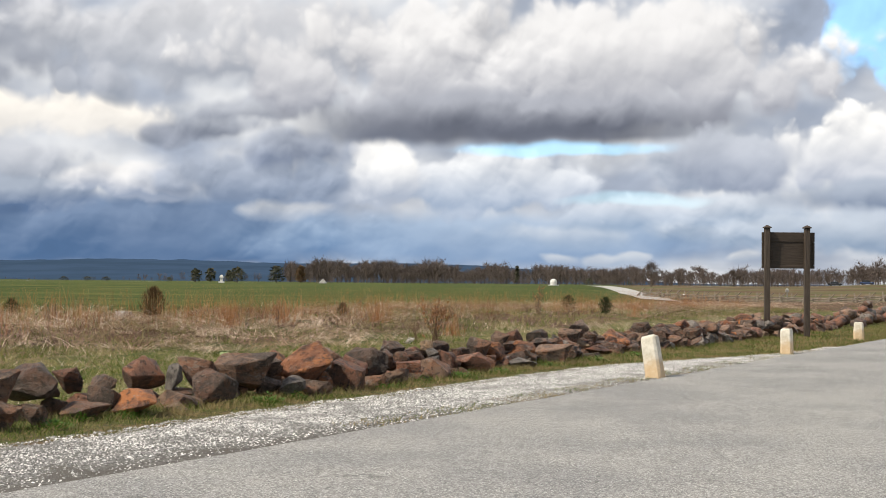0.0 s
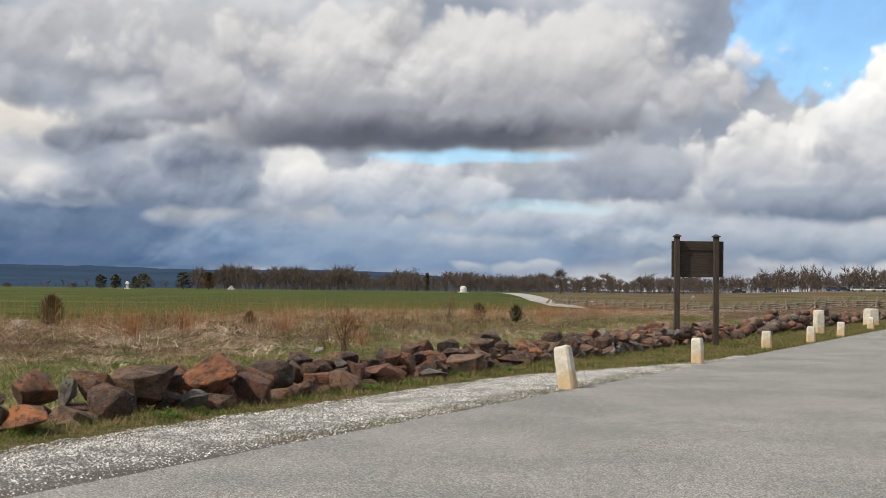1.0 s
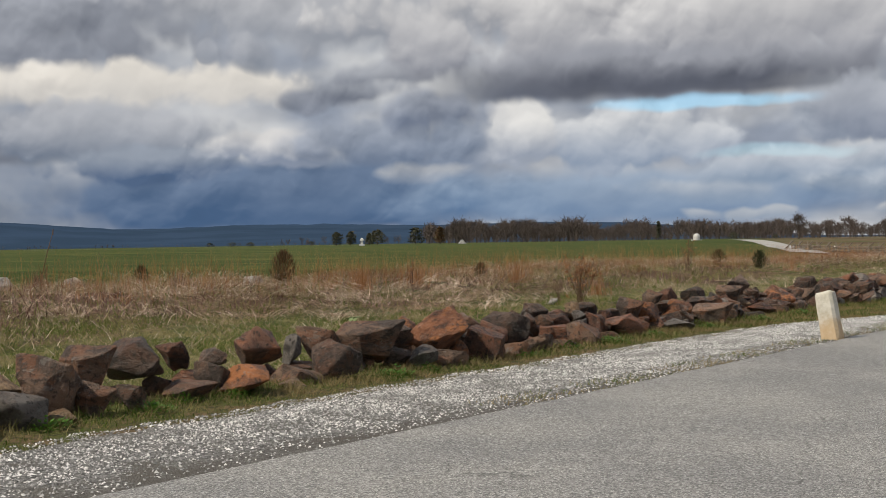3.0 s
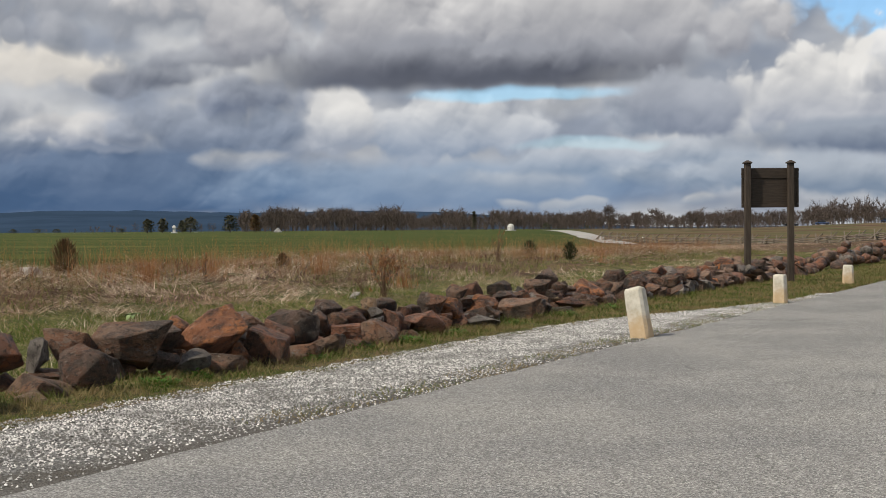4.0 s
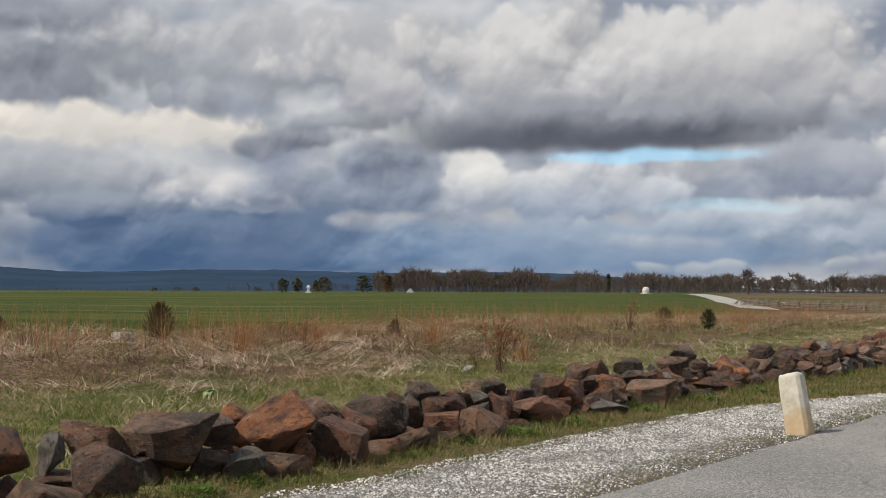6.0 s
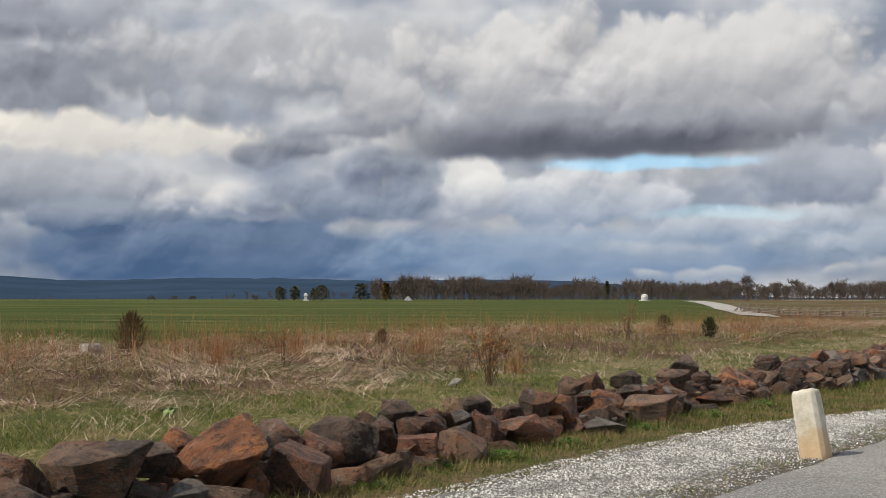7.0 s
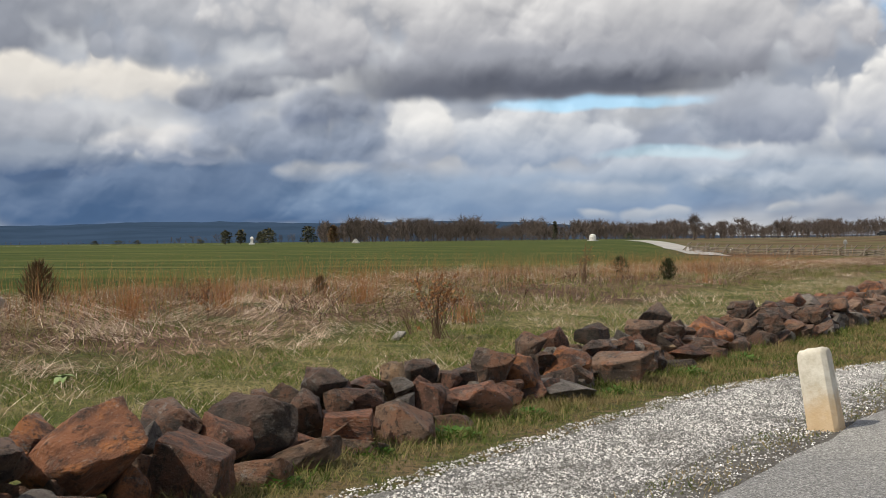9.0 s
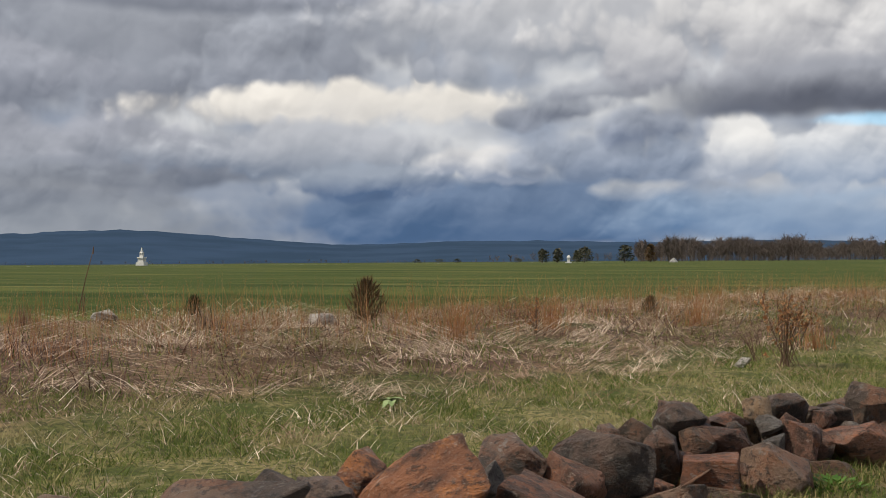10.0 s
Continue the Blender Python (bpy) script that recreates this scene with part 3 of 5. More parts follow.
def build_gravel():
    rng = np.random.default_rng(4)
    n = 150000
    s = rng.uniform(-8, 23, n)
    w = np.array([gravel_far(v) for v in s]) + 0.18
    d = 0.02 + rng.random(n) ** 0.9 * w
    keep = rng.random(n) < np.where(d < 0.6, 0.22 + 0.9 * d, 1.0) * np.where(d > w - 0.3, 0.45, 1.0) * (0.42 + 0.58 * smooth(1.0, 6.5, s + 2.0 * d))
    s, d = s[keep], d[keep]
    n = len(s)
    x, y = EDGE[0] + s * ALONG[0] + d * ACROSS[0], EDGE[1] + s * ALONG[1] + d * ACROSS[1]
    size = rng.uniform(0.005, 0.0115, n) * np.where(rng.random(n) < 0.06, 1.5, 1)
    octa = np.array([(1, 0, -0.5), (-1, 0, -0.5), (0, 1, -0.5), (0, -1, -0.5), (0, 0, 1)], float)
    v = octa[None] * size[:, None, None] * rng.uniform(0.55, 1.35, (n, 5, 1)) * np.array([1.3, 0.9, 0.7])
    v += rng.normal(0, 0.15, (n, 5, 3)) * size[:, None, None]
    t = rng.uniform(0, 6.28, n)
    c, q = np.cos(t)[:, None], np.sin(t)[:, None]
    v = np.stack([v[..., 0] * c - v[..., 1] * q, v[..., 0] * q + v[..., 1] * c, v[..., 2]], 2)
    v += np.stack([x, y, np.full(n, 0.016) + rng.uniform(0, 0.008, n)], 1)[:, None]
    f = np.array([(0, 2, 4), (2, 1, 4), (1, 3, 4), (3, 0, 4)])
    tris = (f[None] + 5 * np.arange(n)[:, None, None]).reshape(-1, 3)
    tagged(new("gravel", tri_mesh("gravel", v.reshape(-1, 3), tris, M_GRAVEL)), "loose white and grey crushed stones on the shoulder", "gravel", kind="stuff")


build_gravel()


# ---------------------------------------------------------------- grass and straw
def blades(name, x, y, z, height, width, lean, curl, mat, label, category, rng, seg=2, turn=None):
    """Tapering, bending blades rooted at x, y, z."""
    n = len(x)
    turn, face = rng.uniform(0, 2 * math.pi, n) if turn is None else turn, rng.uniform(0, 2 * math.pi, n)
    out = np.stack([np.cos(turn), np.sin(turn), np.zeros(n)], 1)
    side = np.stack([np.cos(face), np.sin(face), np.zeros(n)], 1)
    root = np.stack([x, y, z], 1)
    rows = []
    for k in range(seg + 1):
        t = k / seg
        reach = height[:, None] * (t * np.sin(lean + curl * t * 0.5))[:, None]
        rise = height * t * np.cos(np.minimum(lean + curl * t * 0.5, 1.52))
        mid = root + out * reach + np.stack([np.zeros(n), np.zeros(n), rise], 1)
        w = (width * (1 - 0.75 * t))[:, None] * side
        if k < seg:
            rows += [mid - w, mid + w]
        else:
            rows += [mid]
    v = np.stack(rows, 1)
    m = v.shape[1]
    f = []
    for k in range(seg - 1):
        a = 2 * k
        f += [(a, a + 1, a + 3), (a, a + 3, a + 2)]
    a = 2 * (seg - 1)
    f += [(a, a + 1, a + 2)]
    tris = (np.array(f)[None] + m * np.arange(n)[:, None, None]).reshape(-1, 3)
    ob = new(name, tri_mesh(name, v.reshape(-1, 3), tris, mat))
    return tagged(ob, label, category, kind="stuff")


def scatter(rng, n, s0, s1, d0, d1, clump=0.0, scale=1.0, bias=1.0):
    """Places in a stretch of the plan, in clumps where clump is above 0."""
    s = s0 + (s1 - s0) * rng.random(n) ** bias
    d = rng.uniform(d0, d1, n)
    if clump:
        f = np.sin(s * 2.3 * scale + 1.3 * np.sin(d * 1.9 * scale)) * np.sin(d * 2.9 * scale + 1.1 * np.sin(s * 1.7 * scale))
        keep = rng.random(n) < 1 - clump * (0.5 - 0.5 * f)
        s, d = s[keep], d[keep]
    x, y = EDGE[0] + s * ALONG[0] + d * ACROSS[0], EDGE[1] + s * ALONG[1] + d * ACROSS[1]
    return s, d, x, y


def straw_edges(s):
    lo = 8.6 + 0.7 * np.sin(s * 0.31 + 0.6) + 0.35 * np.sin(s * 1.1) + 1.6 * smooth(12, 2, s) - 0.6 * smooth(20, 40, s)
    return lo, 17.6 + 0.8 * np.sin(s * 0.23)


def build_grass():
    rng = np.random.default_rng(11)
    s, d, x, y = scatter(rng, 230000, -8, 60, 3.2, 11.5, 0.6, 1.0, 1.3)
    lo, _ = straw_edges(s)
    keep = d < lo + rng.normal(0, 0.5, len(s))
    x, y, d = x[keep], y[keep], d[keep]
    n = len(x)
    blades("lawn_grass", x, y, ground_z(x, y) - 0.02, rng.uniform(0.04, 0.13, n), rng.uniform(0.003, 0.0065, n), rng.uniform(0.1, 1.2, n),
           rng.uniform(0.1, 1.1, n), M_GRASS, "short green spring grass with dead straw in it", "grass", rng)
    s, d, x, y = scatter(rng, 130000, 1, 19, 3.8, 10.5, 0.8, 1.9, 1.0)
    lo, _ = straw_edges(s)
    keep = d < lo + rng.normal(0, 0.4, len(s))
    x, y = x[keep], y[keep]
    n = len(x)
    blades("tufted_grass", x, y, ground_z(x, y) - 0.01, rng.uniform(0.05, 0.16, n), rng.uniform(0.003, 0.0055, n), rng.uniform(0.1, 1.0, n),
           rng.uniform(0.2, 1.2, n), M_GRASS, "thicker tufts of green and yellowed turf behind the wall", "grass", rng)
    s, d, x, y = scatter(rng, 9000, 3, 22, 0.03, 0.55, 0.985, 1.6, 1.0)
    n = len(x)
    blades("edge_weeds", x, y, np.full(n, 0.01), rng.uniform(0.02, 0.07, n), rng.uniform(0.003, 0.006, n), rng.uniform(0.2, 1.1, n),
           rng.uniform(0.1, 1.0, n), M_VERGE, "sparse weeds and dead grass at the edge of the asphalt", "grass", rng)
    s, d, x, y = scatter(rng, 70000, -8, 50, 4.0, 11.0, 0.93, 0.7, 1.35)
    lo, _ = straw_edges(s)
    keep = d < lo + 0.5
    x, y = x[keep], y[keep]
    n = len(x)
    blades("lawn_straw", x, y, ground_z(x, y), rng.uniform(0.08, 0.26, n), rng.uniform(0.003, 0.0065, n), rng.uniform(0.6, 1.35, n),
           rng.uniform(0.1, 0.8, n), M_TUSSOCK, "pale dead blades lying in the turf", "dry grass", rng)
    s, d, x, y = scatter(rng, 190000, -8, 32, 1.3, 3.2, 0.65, 1.7, 1.0)
    far = np.array([gravel_far(v) for v in s])
    keep = d > far + rng.normal(0.02, 0.16, len(s))
    s, d, x, y = s[keep], d[keep], x[keep], y[keep]
    n = len(x)
    tall = rng.uniform(0.03, 0.12, n) * (0.5 + 1.0 * smooth(2.0, 2.7, d))
    blades("verge_grass", x, y, ground_z(x, y) - 0.02, tall, rng.uniform(0.003, 0.0065, n), rng.uniform(0.1, 1.0, n),
           rng.uniform(0.1, 1.1, n), M_VERGE, "green and dry grass along the foot of the stone wall", "grass", rng)
    s, d, x, y = scatter(rng, 70000, 13, 62, 0.15, 3.1, 0.35, 1.2, 1.2)
    far = np.array([gravel_far(v) for v in s])
    keep = d > np.maximum(far, 0.15) + 0.05
    x, y = x[keep], y[keep]
    n = len(x)
    blades("roadside_grass", x, y, ground_z(x, y) - 0.02, rng.uniform(0.04, 0.12, n), rng.uniform(0.006, 0.012, n), rng.uniform(0.1, 0.9, n),
           rng.uniform(0.1, 1.0, n), M_VERGE, "short grass between the road and the wall", "grass", rng)


def lie(x, y, rng, spread):
    """The way in which the grass was pressed down, swirling from place to place."""
    swirl = 2.2 * np.sin(x * 0.55 + 1.2 * np.sin(y * 0.31)) + 1.6 * np.sin(y * 0.8 + x * 0.23)
    return np.where(np.sin(x * 1.3 + y * 0.9) > -0.3, 0.2, 3.3) + 0.45 * swirl + rng.normal(0, spread, len(x))


def build_straw():
    rng = np.random.default_rng(21)
    # thatch pressed flat in swaths, thin where the green shows through
    s, d, x, y = scatter(rng, 150000, 0, 85, 7.0, 18.8, 0.93, 0.33, 1.25)
    lo, hi = straw_edges(s)
    bald = smooth(19, 24, s) * (1 - smooth(11.0, 13.5, d))
    keep = (d > lo + rng.normal(0.3, 0.5, len(s))) & (d < hi + rng.normal(0, 0.7, len(s))) & (rng.random(len(s)) < (1 - 0.5 * smooth(20, 30, s)) * (1 - 0.85 * bald))
    x, y = x[keep], y[keep]
    n = len(x)
    wide = (0.0025 + 0.00012 * np.hypot(x, y)) * rng.uniform(0.5, 1.3, n)
    blades("dry_straw", x, y, ground_z(x, y) + rng.uniform(0, 0.12, n), rng.uniform(0.15, 0.60, n), wide, rng.uniform(1.2, 1.54, n),
           rng.uniform(0.0, 0.3, n), M_STRAW, "matted dry winter grass lying in swaths", "dry grass", rng, 2, lie(x, y, rng, 0.55))
    # drooping pale tussocks
    s, d, cx, cy = scatter(rng, 2700, 2, 70, 8.0, 18.0, 0.985, 0.27, 1.25)
    lo, hi = straw_edges(s)
    bald = smooth(19, 24, s) * (1 - smooth(11.0, 13.5, d))
    keep = (d > lo) & (d < hi) & (rng.random(len(s)) < (1 - 0.7 * smooth(20, 28, s)) * (1 - 0.9 * bald))
    cx, cy = cx[keep], cy[keep]
    each = 36
    x = np.repeat(cx, each) + rng.normal(0, 0.12, len(cx) * each)
    y = np.repeat(cy, each) + rng.normal(0, 0.12, len(cx) * each)
    n = len(x)
    tall = np.repeat(rng.uniform(0.20, 0.52, len(cx)) * np.where(rng.random(len(cx)) < 0.12, 1.45, 1.0), each) * rng.uniform(0.6, 1.15, n)
    blades("tussock_straw", x, y, ground_z(x, y) + 0.02, tall, (0.0028 + 0.00011 * np.hypot(x, y)) * rng.uniform(0.6, 1.3, n), rng.uniform(0.75, 1.45, n),
           rng.uniform(0.4, 1.5, n), M_TUSSOCK, "bleached drooping tussocks of last year's grass", "dry grass", rng, 4,
           np.repeat(lie(cx, cy, rng, 0.5), each) + rng.normal(0, 1.0, n))
    # swaths of long fallen stems
    s, d, cx, cy = scatter(rng, 620, 4, 60, 9.2, 17.0, 0.8, 0.3, 1.1)
    each = 22
    x, y = np.repeat(cx, each) + rng.normal(0, 0.45, len(cx) * each), np.repeat(cy, each) + rng.normal(0, 0.22, len(cx) * each)
    n = len(x)
    blades("fallen_stems", x, y, ground_z(x, y) + rng.uniform(0.04, 0.26, n), rng.uniform(0.4, 1.1, n), rng.uniform(0.003, 0.0065, n), rng.uniform(1.3, 1.55, n),
           rng.uniform(-0.1, 0.1, n), M_TUSSOCK, "long pale stems fallen across the dry grass", "dry grass", rng, 2,
           np.repeat(lie(cx, cy, rng, 0.5), each) + rng.normal(0, 0.30, n))
    # thin dark bramble canes
    s, d, cx, cy = scatter(rng, 520, 3, 60, 9.6, 17.0, 0.96, 0.21, 1.1)
    each = 26
    x, y = np.repeat(cx, each) + rng.normal(0, 0.30, len(cx) * each), np.repeat(cy, each) + rng.normal(0, 0.30, len(cx) * each)
    n = len(x)
    blades("bramble_canes", x, y, ground_z(x, y), rng.uniform(0.15, 0.55, n), rng.uniform(0.003, 0.006, n), rng.uniform(0.1, 0.9, n),
           rng.uniform(0.2, 1.4, n), M_CANE, "tangled dark red-brown bramble canes", "brambles", rng, 3)
    # green patches coming through
    s, d, x, y = scatter(rng, 60000, 3, 60, 8.6, 18.0, 0.95, 0.33, 1.1)
    n = len(x)
    blades("meadow_grass", x, y, ground_z(x, y), rng.uniform(0.08, 0.24, n), rng.uniform(0.004, 0.008, n), rng.uniform(0.1, 0.7, n),
           rng.uniform(0.1, 0.8, n), M_GRASS, "green blades coming up through the dead grass", "grass", rng)
    # standing russet stems
    s, d, x, y = scatter(rng, 16000, 8, 60, 11.0, 17.5, 0.993, 0.42, 1.1)
    n = len(x)
    blades("bluestem", x, y, ground_z(x, y), rng.uniform(0.35, 0.95, n), rng.uniform(0.0015, 0.0035, n), rng.uniform(0.02, 0.3, n),
           rng.uniform(0.0, 0.3, n), M_SEDGE, "standing russet stems of last year's grass", "dry grass", rng, 2)


build_grass()
build_straw()


# ---------------------------------------------------------------- distance
def far(a, dist, lift=0.0):
    """A place on the ground at azimuth a (degrees) and distance dist."""
    x, y = 1.0 + dist * math.sin(radians(a)), 3.0 + dist * math.cos(radians(a))
    return x, y, zg(x, y) + lift


def ridge_height(a):
    """Skyline of the mountain in degrees over the horizon, by azimuth."""
    h = 0.67 + 0.78 * math.exp(-((a + 31) / 7.5) ** 2) + 0.24 * math.exp(-((a + 13) / 6.0) ** 2) + 0.17 * math.exp(-((a + 2) / 4.5) ** 2)
    h += 0.9 * math.exp(-((a + 48) / 9.0) ** 2) * 0.5
    h *= 1 - 0.95 * float(smooth(1, 12, np.array(a)))
    return h + 0.02 * noise.noise((a * 0.9, 2, 0)) + 0.05 * noise.noise((a * 0.22, 7, 0))


def build_ridge():
    verts, faces = [], []
    steps = [-80 + 0.4 * k for k in range(276)]
    for a in steps:
        for dist, part_of in ((2500, 0.0), (3000, 0.45), (3600, 0.85), (4000, 1.0), (4400, 0.3)):
            x, y = dist * math.sin(radians(a)), dist * math.cos(radians(a))
            top = 4000 * math.tan(radians(max(ridge_height(a), 0.02)))
            verts.append((x, y, -16 + (top + 16) * part_of * (1 + 0.05 * noise.noise((a * 1.3, dist, 0)))))
    for k in range(len(steps) - 1):
        for j in range(4):
            i = 5 * k + j
            faces.append((i, i + 1, i + 6, i + 5))
    tagged(new("backdrop", mesh("backdrop", verts, faces, M_RIDGE, True)), "long wooded mountain ridge, the blue haze of distance painted in", "mountain", kind="structure")


def bare_tree(rng, base, height, spread, tris, verts, twigs):
    """Adds a leafless tree as slender upward slivers."""
    def sliver(a, b, w):
        side = np.cross(b - a, rng.normal(0, 1, 3))
        side = side / (np.linalg.norm(side) + 1e-9) * w
        k = len(verts)
        verts.extend([a - side, a + side, b])
        tris.append((k, k + 1, k + 2))
    base = np.array(base, float)
    top = base + np.array([rng.normal(0, 0.03) * height, rng.normal(0, 0.03) * height, height])
    sliver(base, top, 0.014 * height)
    for _ in range(9):
        t = rng.uniform(0.08, 0.72)
        p = base + (top - base) * t
        ang = rng.uniform(0, 6.28)
        q = p + np.array([math.cos(ang) * spread * rng.uniform(0.5, 1), math.sin(ang) * spread * rng.uniform(0.5, 1), height * rng.uniform(0.2, 0.45) * (1.1 - t)])
        sliver(p, q, 0.008 * height)
        for _ in range(twigs // 9):
            a = p + (q - p) * rng.uniform(0.3, 1.0)
            b = a + np.array([rng.normal(0, 0.30) * spread, rng.normal(0, 0.30) * spread, height * rng.uniform(0.05, 0.24)])
            sliver(a, b, 0.0085 * height)


def build_woods():
    rng = np.random.default_rng(31)

    def wood(a0, a1, count, d0, d1, h0, h1, twigs, name, label):
        verts, tris = [], []
        for _ in range(count):
            a, dist = rng.uniform(a0, a1), rng.uniform(d0, d1)
            h = rng.uniform(h0, h1) * (0.82 + 0.36 * noise.noise((a * 0.8, 4, 1)) + 0.2)
            bare_tree(rng, far(a, dist, -0.4), h, h * rng.uniform(0.22, 0.36), tris, verts, twigs)
        tagged(new(name, tri_mesh(name, np.array(verts), np.array(tris), M_WOODS)), label, "woods", kind="stuff")
    wood(-7.5, -0.6, 250, 480, 600, 7.6, 10.4, 135, "bare_woods", "leafless brown woodland behind the green field")
    wood(-1.0, 7.5, 260, 500, 640, 6.8, 9.4, 135, "bare_woods", "leafless brown woodland behind the green field")
    wood(6.5, 30, 640, 470, 620, 5.8, 8.4, 126, "bare_woods", "long line of leafless grey trees beyond the pasture")
    wood(18, 34, 120, 480, 560, 8.0, 11.0, 120, "bare_woods", "taller leafless trees behind the parked cars")
    for a0, a1, count in ((-7.5, 7.5, 420), (6.5, 30, 760)):
        wood(a0, a1, count, 470, 600, 2.0, 5.2, 60, "woodland_scrub", "brown leafless scrub at the foot of the woods")
    wood(-40, -7, 150, 560, 760, 1.2, 2.8, 60, "hedgerow", "low brown hedgerow scrub on the skyline")
    wood(-14, -7, 30, 520, 640, 3.0, 5.2, 80, "hedgerow", "thin leafless trees on the skyline")


def conifer(a, dist, height, width, label, mat=None):
    x, y, z = far(a, dist)
    rng = np.random.default_rng(int(abs(a) * 100) + 5)
    root = empty("evergreen_tree", pose(x, y, z), label, "tree", "evergreens on the skyline")
    bm = bmesh.new()
    limb(bm, (0, 0, -0.3), (0, 0, height * 0.95), 0.035 * height, 0.004 * height, 6)
    part("trunk", bm, M_BARK, root)
    verts, tris = [], []
    for _ in range(700):
        t, ang = rng.random() ** 0.8, rng.uniform(0, 6.28)
        lobe = 0.75 + 0.35 * noise.noise((ang * 0.9, t * 4.0, a))
        r = width * 0.5 * lobe * (1 - t) ** 0.5 * (0.7 + 0.5 * t) * rng.uniform(0.3, 1.15)
        c = np.array([math.cos(ang) * r, math.sin(ang) * r, height * (0.1 + 0.88 * t)])
        k = len(verts)
        size = min(height, width * 1.5) * rng.uniform(0.035, 0.075)
        for _ in range(3):
            verts.append(c + rng.normal(0, 1, 3) * size * np.array([1, 1, 0.7]))
        tris.append((k, k + 1, k + 2))
    crown = new("crown", tri_mesh("crown", np.array(verts), np.array(tris), mat or M_CONIFER))
    crown.parent = root


def lone_tree():
    x, y, z = far(9.0, 330)
    rng = np.random.default_rng(8)
    root = empty("bare_tree", pose(x, y, z), "single round-crowned leafless tree at the edge of the pasture", "tree")
    bm = bmesh.new()
    limb(bm, (0, 0, -0.3), (0, 0, 3.4), 0.28, 0.16, 8)
    for _ in range(9):
        ang = rng.uniform(0, 6.28)
        limb(bm, (0, 0, rng.uniform(1.6, 3.2)), (math.cos(ang) * rng.uniform(1, 2.0), math.sin(ang) * rng.uniform(1, 2.0), rng.uniform(3.8, 6.2)), 0.11, 0.03, 5)
    part("trunk", bm, M_BARK, root)
    verts, tris = [], []
    for _ in range(900):
        v = rng.normal(0, 1, 3)
        v = v / np.linalg.norm(v) * rng.uniform(0.3, 1.0) * np.array([2.4, 2.4, 2.3])
        a = v * 0.6 + np.array([0, 0, 4.6])
        b = v * 1.05 + np.array([0, 0, 4.9]) + rng.normal(0, 0.25, 3)
        side = rng.normal(0, 1, 3)
        side = side / np.linalg.norm(side) * 0.05
        k = len(verts)
        verts.extend([a - side, a + side, b])
        tris.append((k, k + 1, k + 2))
    crown = new("crown", tri_mesh("crown", np.array(verts), np.array(tris), M_WOODS))
    crown.parent = root


def ribbon(name, pts, width, mat, label, category, lift=0.06):
    """A lane laid on the ground along way-points."""
    verts, faces = [], []
    fine = []
    for (a0, d0), (a1, d1) in zip(pts, pts[1:]):
        for k in range(24):
            t = k / 24
            fine.append(far(a0 + (a1 - a0) * t, d0 + (d1 - d0) * t)[:2])
    for k, p in enumerate(fine):
        q = fine[min(k + 1, len(fine) - 1)]
        o = fine[max(k - 1, 0)]
        w = Vector((q[0] - o[0], q[1] - o[1])).normalized()
        for sgn in (-1, 1):
            x, y = p[0] - w.y * sgn * width / 2, p[1] + w.x * sgn * width / 2
            verts.append((x, y, zg(x, y) + lift))
    for k in range(len(fine) - 1):
        faces.append((2 * k, 2 * k + 1, 2 * k + 3, 2 * k + 2))
    tagged(new(name, mesh(name, verts, faces, mat)), label, category, kind="structure")


def monument(name, a, dist, profile, mat, label, sides=4, turn=45):
    """A stacked stone monument in one mesh; profile: rows of (height, half width)."""
    x, y, z = far(a, dist)
    bm = bmesh.new()
    for (z0, r0), (z1, r1) in zip(profile, profile[1:]):
        if z1 > z0:
            bmesh.ops.create_cone(bm, cap_ends=True, segments=sides, radius1=r0 * 1.41, radius2=r1 * 1.41, depth=z1 - z0,
                                  matrix=pose(0, 0, (z0 + z1) / 2, 0, 0, turn))
    ob = new(name, bm_mesh(name, bm, mat))
    ob.matrix_world = pose(x, y, z - 0.1)
    tagged(ob, label, "monument")


def build_fence():
    rng = random.Random(5)
    (x0, y0, _), (x1, y1, _) = far(8.6, 175), far(24.5, 128)
    root = empty("split_rail_fence", pose(x0, y0, zg(x0, y0)), "weathered grey zigzag split-rail fence with crossed stakes", "fence")
    way = Vector((x1 - x0, y1 - y0, 0))
    count = 30
    along = way / count
    side = Vector((-along.y, along.x, 0)).normalized()
    half = along.length / 2 + 0.22
    bm = bmesh.new()
    limb(bm, (-half, 0, 0), (half, 0, 0), 0.075, 0.06, 6)
    rail_mesh = bm_mesh("rail", bm, M_RAIL)
    bm = bmesh.new()
    limb(bm, (0, -0.7, -0.62), (0, 0.7, 0.62), 0.085, 0.06, 6)
    stake_mesh = bm_mesh("stake", bm, M_RAIL)
    ang = math.degrees(math.atan2(along.y, along.x))
    for k in range(count):
        c = along * (k + 0.5)
        dz = zg(x0 + c.x, y0 + c.y) - zg(x0, y0)
        zig = 24 if k % 2 else -24
        for j in range(4):
            o = new("rail", rail_mesh)
            o.parent = root
            o.matrix_basis = pose(c.x, c.y, dz + 0.1 + 0.19 * j, 0, rng.uniform(-3, 3), ang + zig + rng.uniform(-3, 3))
        c = along * k
        dz = zg(x0 + c.x, y0 + c.y) - zg(x0, y0)
        for sgn in (-1, 1):
            o = new("stake", stake_mesh)
            o.parent = root
            o.matrix_basis = pose(c.x, c.y, dz + 0.58, 0, rng.uniform(-14, 14), ang + (50 * sgn) + rng.uniform(-12, 12))


